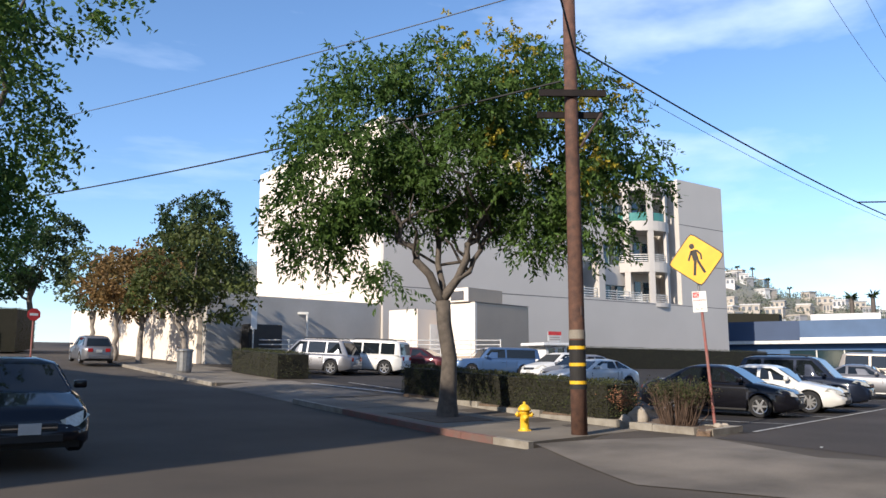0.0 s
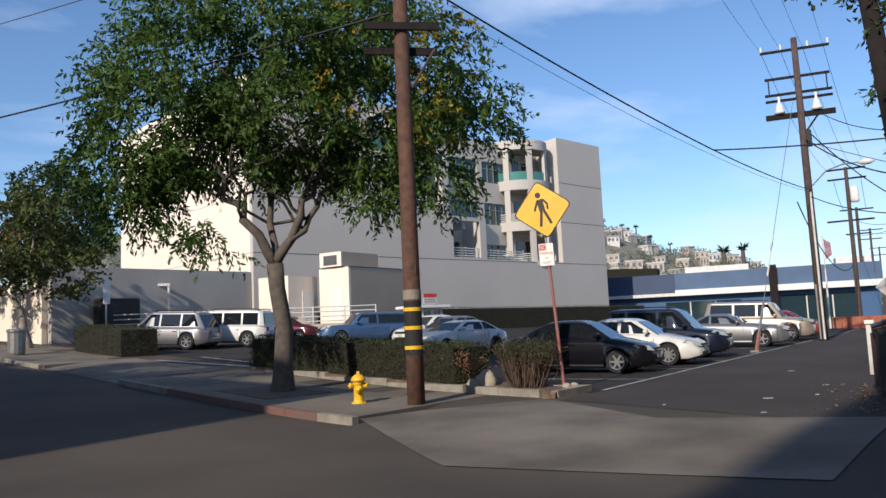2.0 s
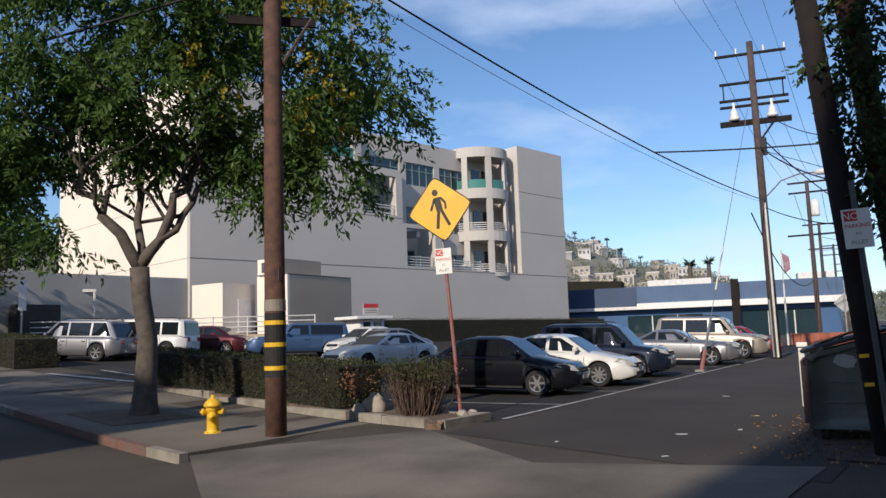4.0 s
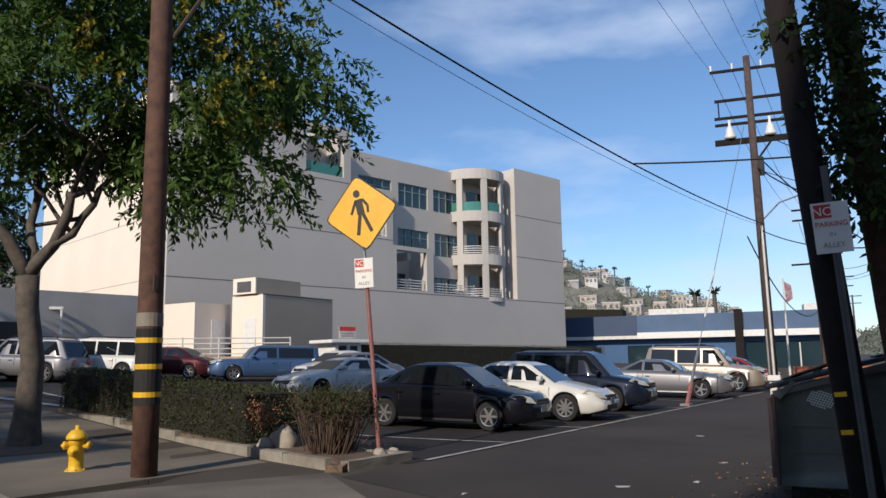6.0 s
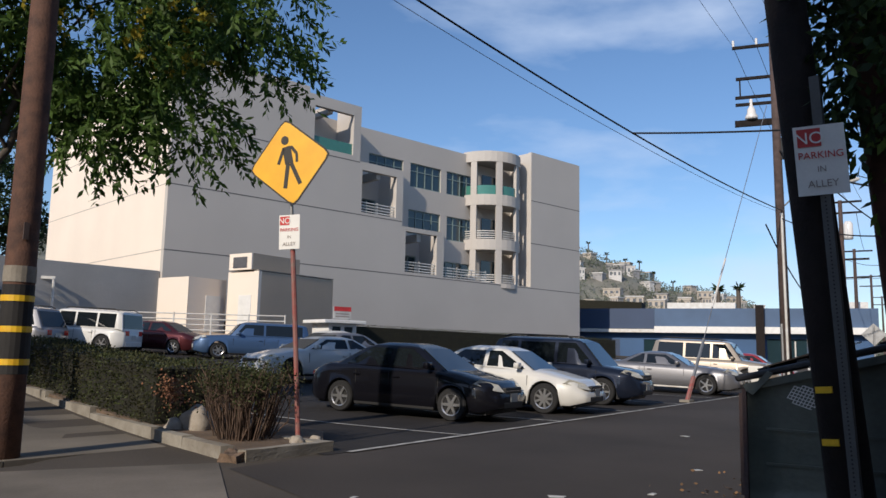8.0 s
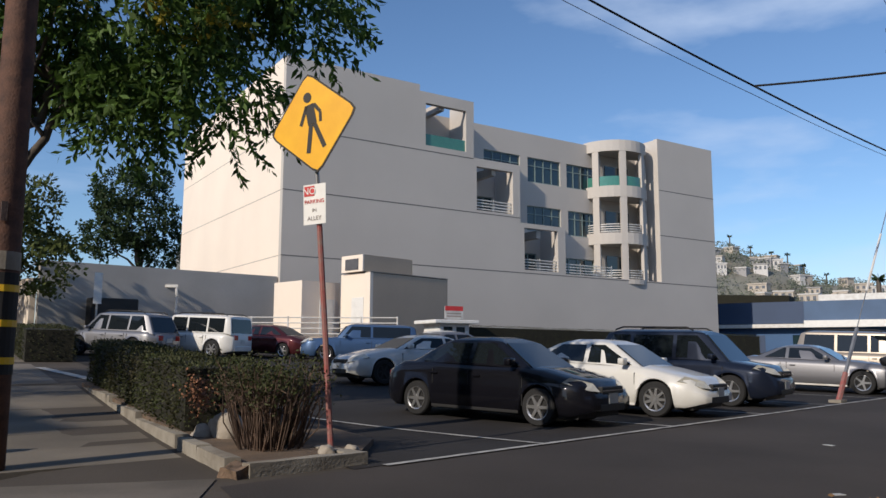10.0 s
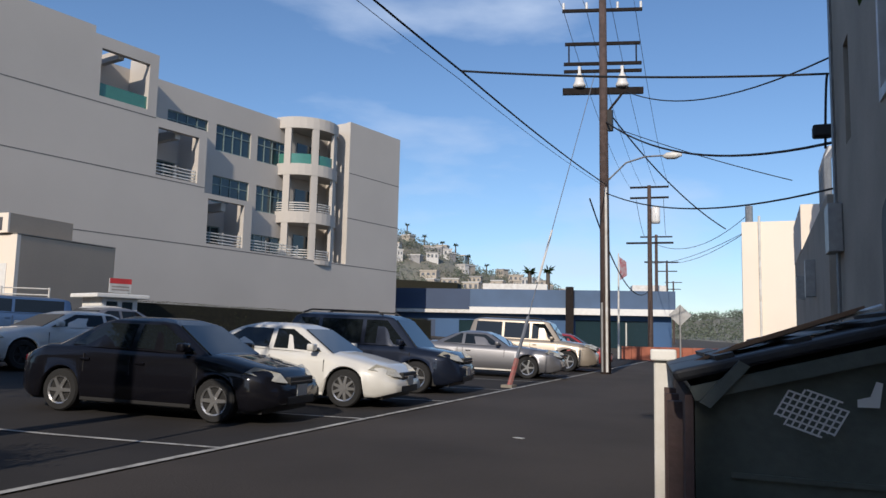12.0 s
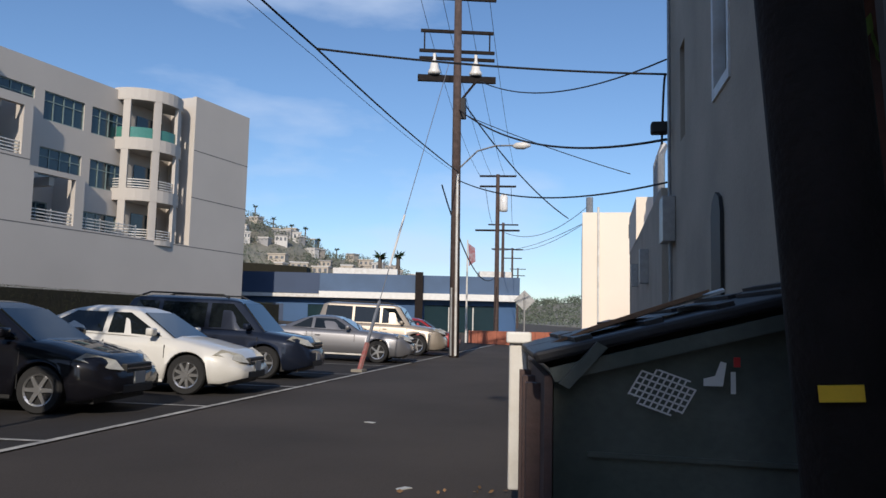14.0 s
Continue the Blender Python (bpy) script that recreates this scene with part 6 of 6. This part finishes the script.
HD = -80.5
SUVB = ((-2.3, 0.9), (-2.0, 1.02), (0.9, 1.02), (1.25, 0.98), (2.0, 0.88), (2.3, 0.6))
car("sedan", parked(21.4, 11.72, HD), paint("black", (0.006, 0.006, 0.009), 0.0), "black four-door sedan with silver alloy wheels", 4.46, 1.72, 2.62, 0.31)
car("sedan", parked(24.55, 11.65, HD), paint("white", (0.64, 0.63, 0.60), 0.0), "white sports sedan with dark multi-spoke wheels", 4.58, 1.8, 2.73, 0.33,
    belt=((-2.29, 0.82), (-1.75, 1.0), (-0.9, 0.98), (0.9, 0.92), (1.3, 0.86), (2.0, 0.70), (2.29, 0.46)), green=(1.1, 0.3, -0.8, -1.6), roof=1.42, spokes=9, trim_low=paint("white", (0.64, 0.63, 0.60), 0.0))
car("suv", parked(28.3, 12.15, HD), paint("dark_blue", (0.012, 0.016, 0.03), 0.2), "dark blue compact SUV with roof rails", 4.6, 1.8, 2.64, 0.35, belt=SUVB, green=(1.3, 0.6, -1.7, -2.15), roof=1.70, rails=True, pillars=(0.0, -1.1), cab_w=0.76, spokes=5)
car("coupe", parked(36.2, 12.35, HD), paint("silver", (0.19, 0.19, 0.205), 0.5), "silver-grey coupe with a long bonnet", 4.78, 1.88, 2.72, 0.345,
    belt=((-2.39, 0.88), (-1.9, 1.0), (-0.9, 0.98), (0.7, 0.95), (1.1, 0.93), (2.1, 0.84), (2.39, 0.55)), green=(0.75, 0.0, -0.95, -1.75), roof=1.40, spokes=5, pillars=(-0.75,), third=False, trim_low=WHITEM)
car("suv", parked(42.2, 13.0, HD), paint("tan", (0.36, 0.31, 0.25), 0.4), "large tan SUV behind the alley pole", 5.2, 1.98, 3.02, 0.40,
    belt=((-2.6, 1.05), (-2.4, 1.15), (1.0, 1.15), (1.4, 1.12), (2.3, 1.02), (2.6, 0.65)), green=(1.25, 0.65, -2.2, -2.52), roof=1.92, rails=True, pillars=(0.05, -1.05), cab_w=0.8, spokes=5)
car("sedan", parked(47.6, 13.3, HD), paint("red", (0.30, 0.02, 0.02), 0.1), "red car at the end of the row", 4.4, 1.72, 2.6, 0.31)
car("coupe", parked(25.3, 19.2, 172), paint("white", (0.64, 0.63, 0.60), 0.0), "white coupe parked in the second row", 4.5, 1.76, 2.65, 0.33, green=(0.9, 0.1, -1.0, -1.8), roof=1.34, spokes=6, dark_wheels=True, pillars=(-0.7,))
car("sedan", parked(29.5, 22.6, 172), paint("silver", (0.19, 0.19, 0.205), 0.5), "silver sedan parked in the lot", 4.5, 1.74, 2.65, 0.31)
car("sedan", parked(32.2, 26.0, 172), paint("white", (0.64, 0.63, 0.60), 0.0), "white sedan parked near the booth", 4.5, 1.74, 2.65, 0.31)
car("pickup", parked(30.5, 29.2, 150), paint("blue", (0.06, 0.11, 0.22), 0.4), "faded blue pickup truck with a camper cover", 4.9, 1.75, 2.9, 0.33,
    belt=((-2.45, 0.95), (-2.3, 1.0), (0.9, 0.98), (1.3, 0.95), (2.2, 0.88), (2.45, 0.6)), green=(1.0, 0.45, -2.2, -2.42), roof=1.58, pillars=(-0.45,), cab_w=0.78, third=False)
car("suv", parked(22.2, 34.0, 118), paint("silver", (0.19, 0.19, 0.205), 0.5), "silver SUV parked with its tail to the street", 4.75, 1.85, 2.75, 0.37, belt=SUVB, green=(1.3, 0.55, -1.75, -2.25), roof=1.74, rails=True, pillars=(0.0, -1.05), cab_w=0.76)
car("suv", parked(25.2, 33.4, 118), paint("white", (0.64, 0.63, 0.60), 0.0), "white boxy SUV with roof rails", 4.4, 1.8, 2.64, 0.37, belt=SUVB, green=(1.1, 0.8, -1.95, -2.15), roof=1.76, rails=True, pillars=(0.0, -1.0), cab_w=0.84)
car("sedan", parked(28.4, 33.4, 118), paint("maroon", (0.06, 0.015, 0.018), 0.3), "dark maroon sedan parked in the back row", 4.7, 1.8, 2.75, 0.32)
car("sedan", parked(15.6, 46.5, 82), paint("silver", (0.19, 0.19, 0.205), 0.5), "silver hatchback parked up the street", 4.1, 1.72, 2.55, 0.31, roof=1.5, green=(1.2, 0.5, -1.3, -1.9))
car("sedan", parked(3.2, 15.4, -98), paint("black", (0.006, 0.006, 0.009), 0.0), "black sedan with a chrome grille on the street", 4.8, 1.83, 2.73, 0.33)
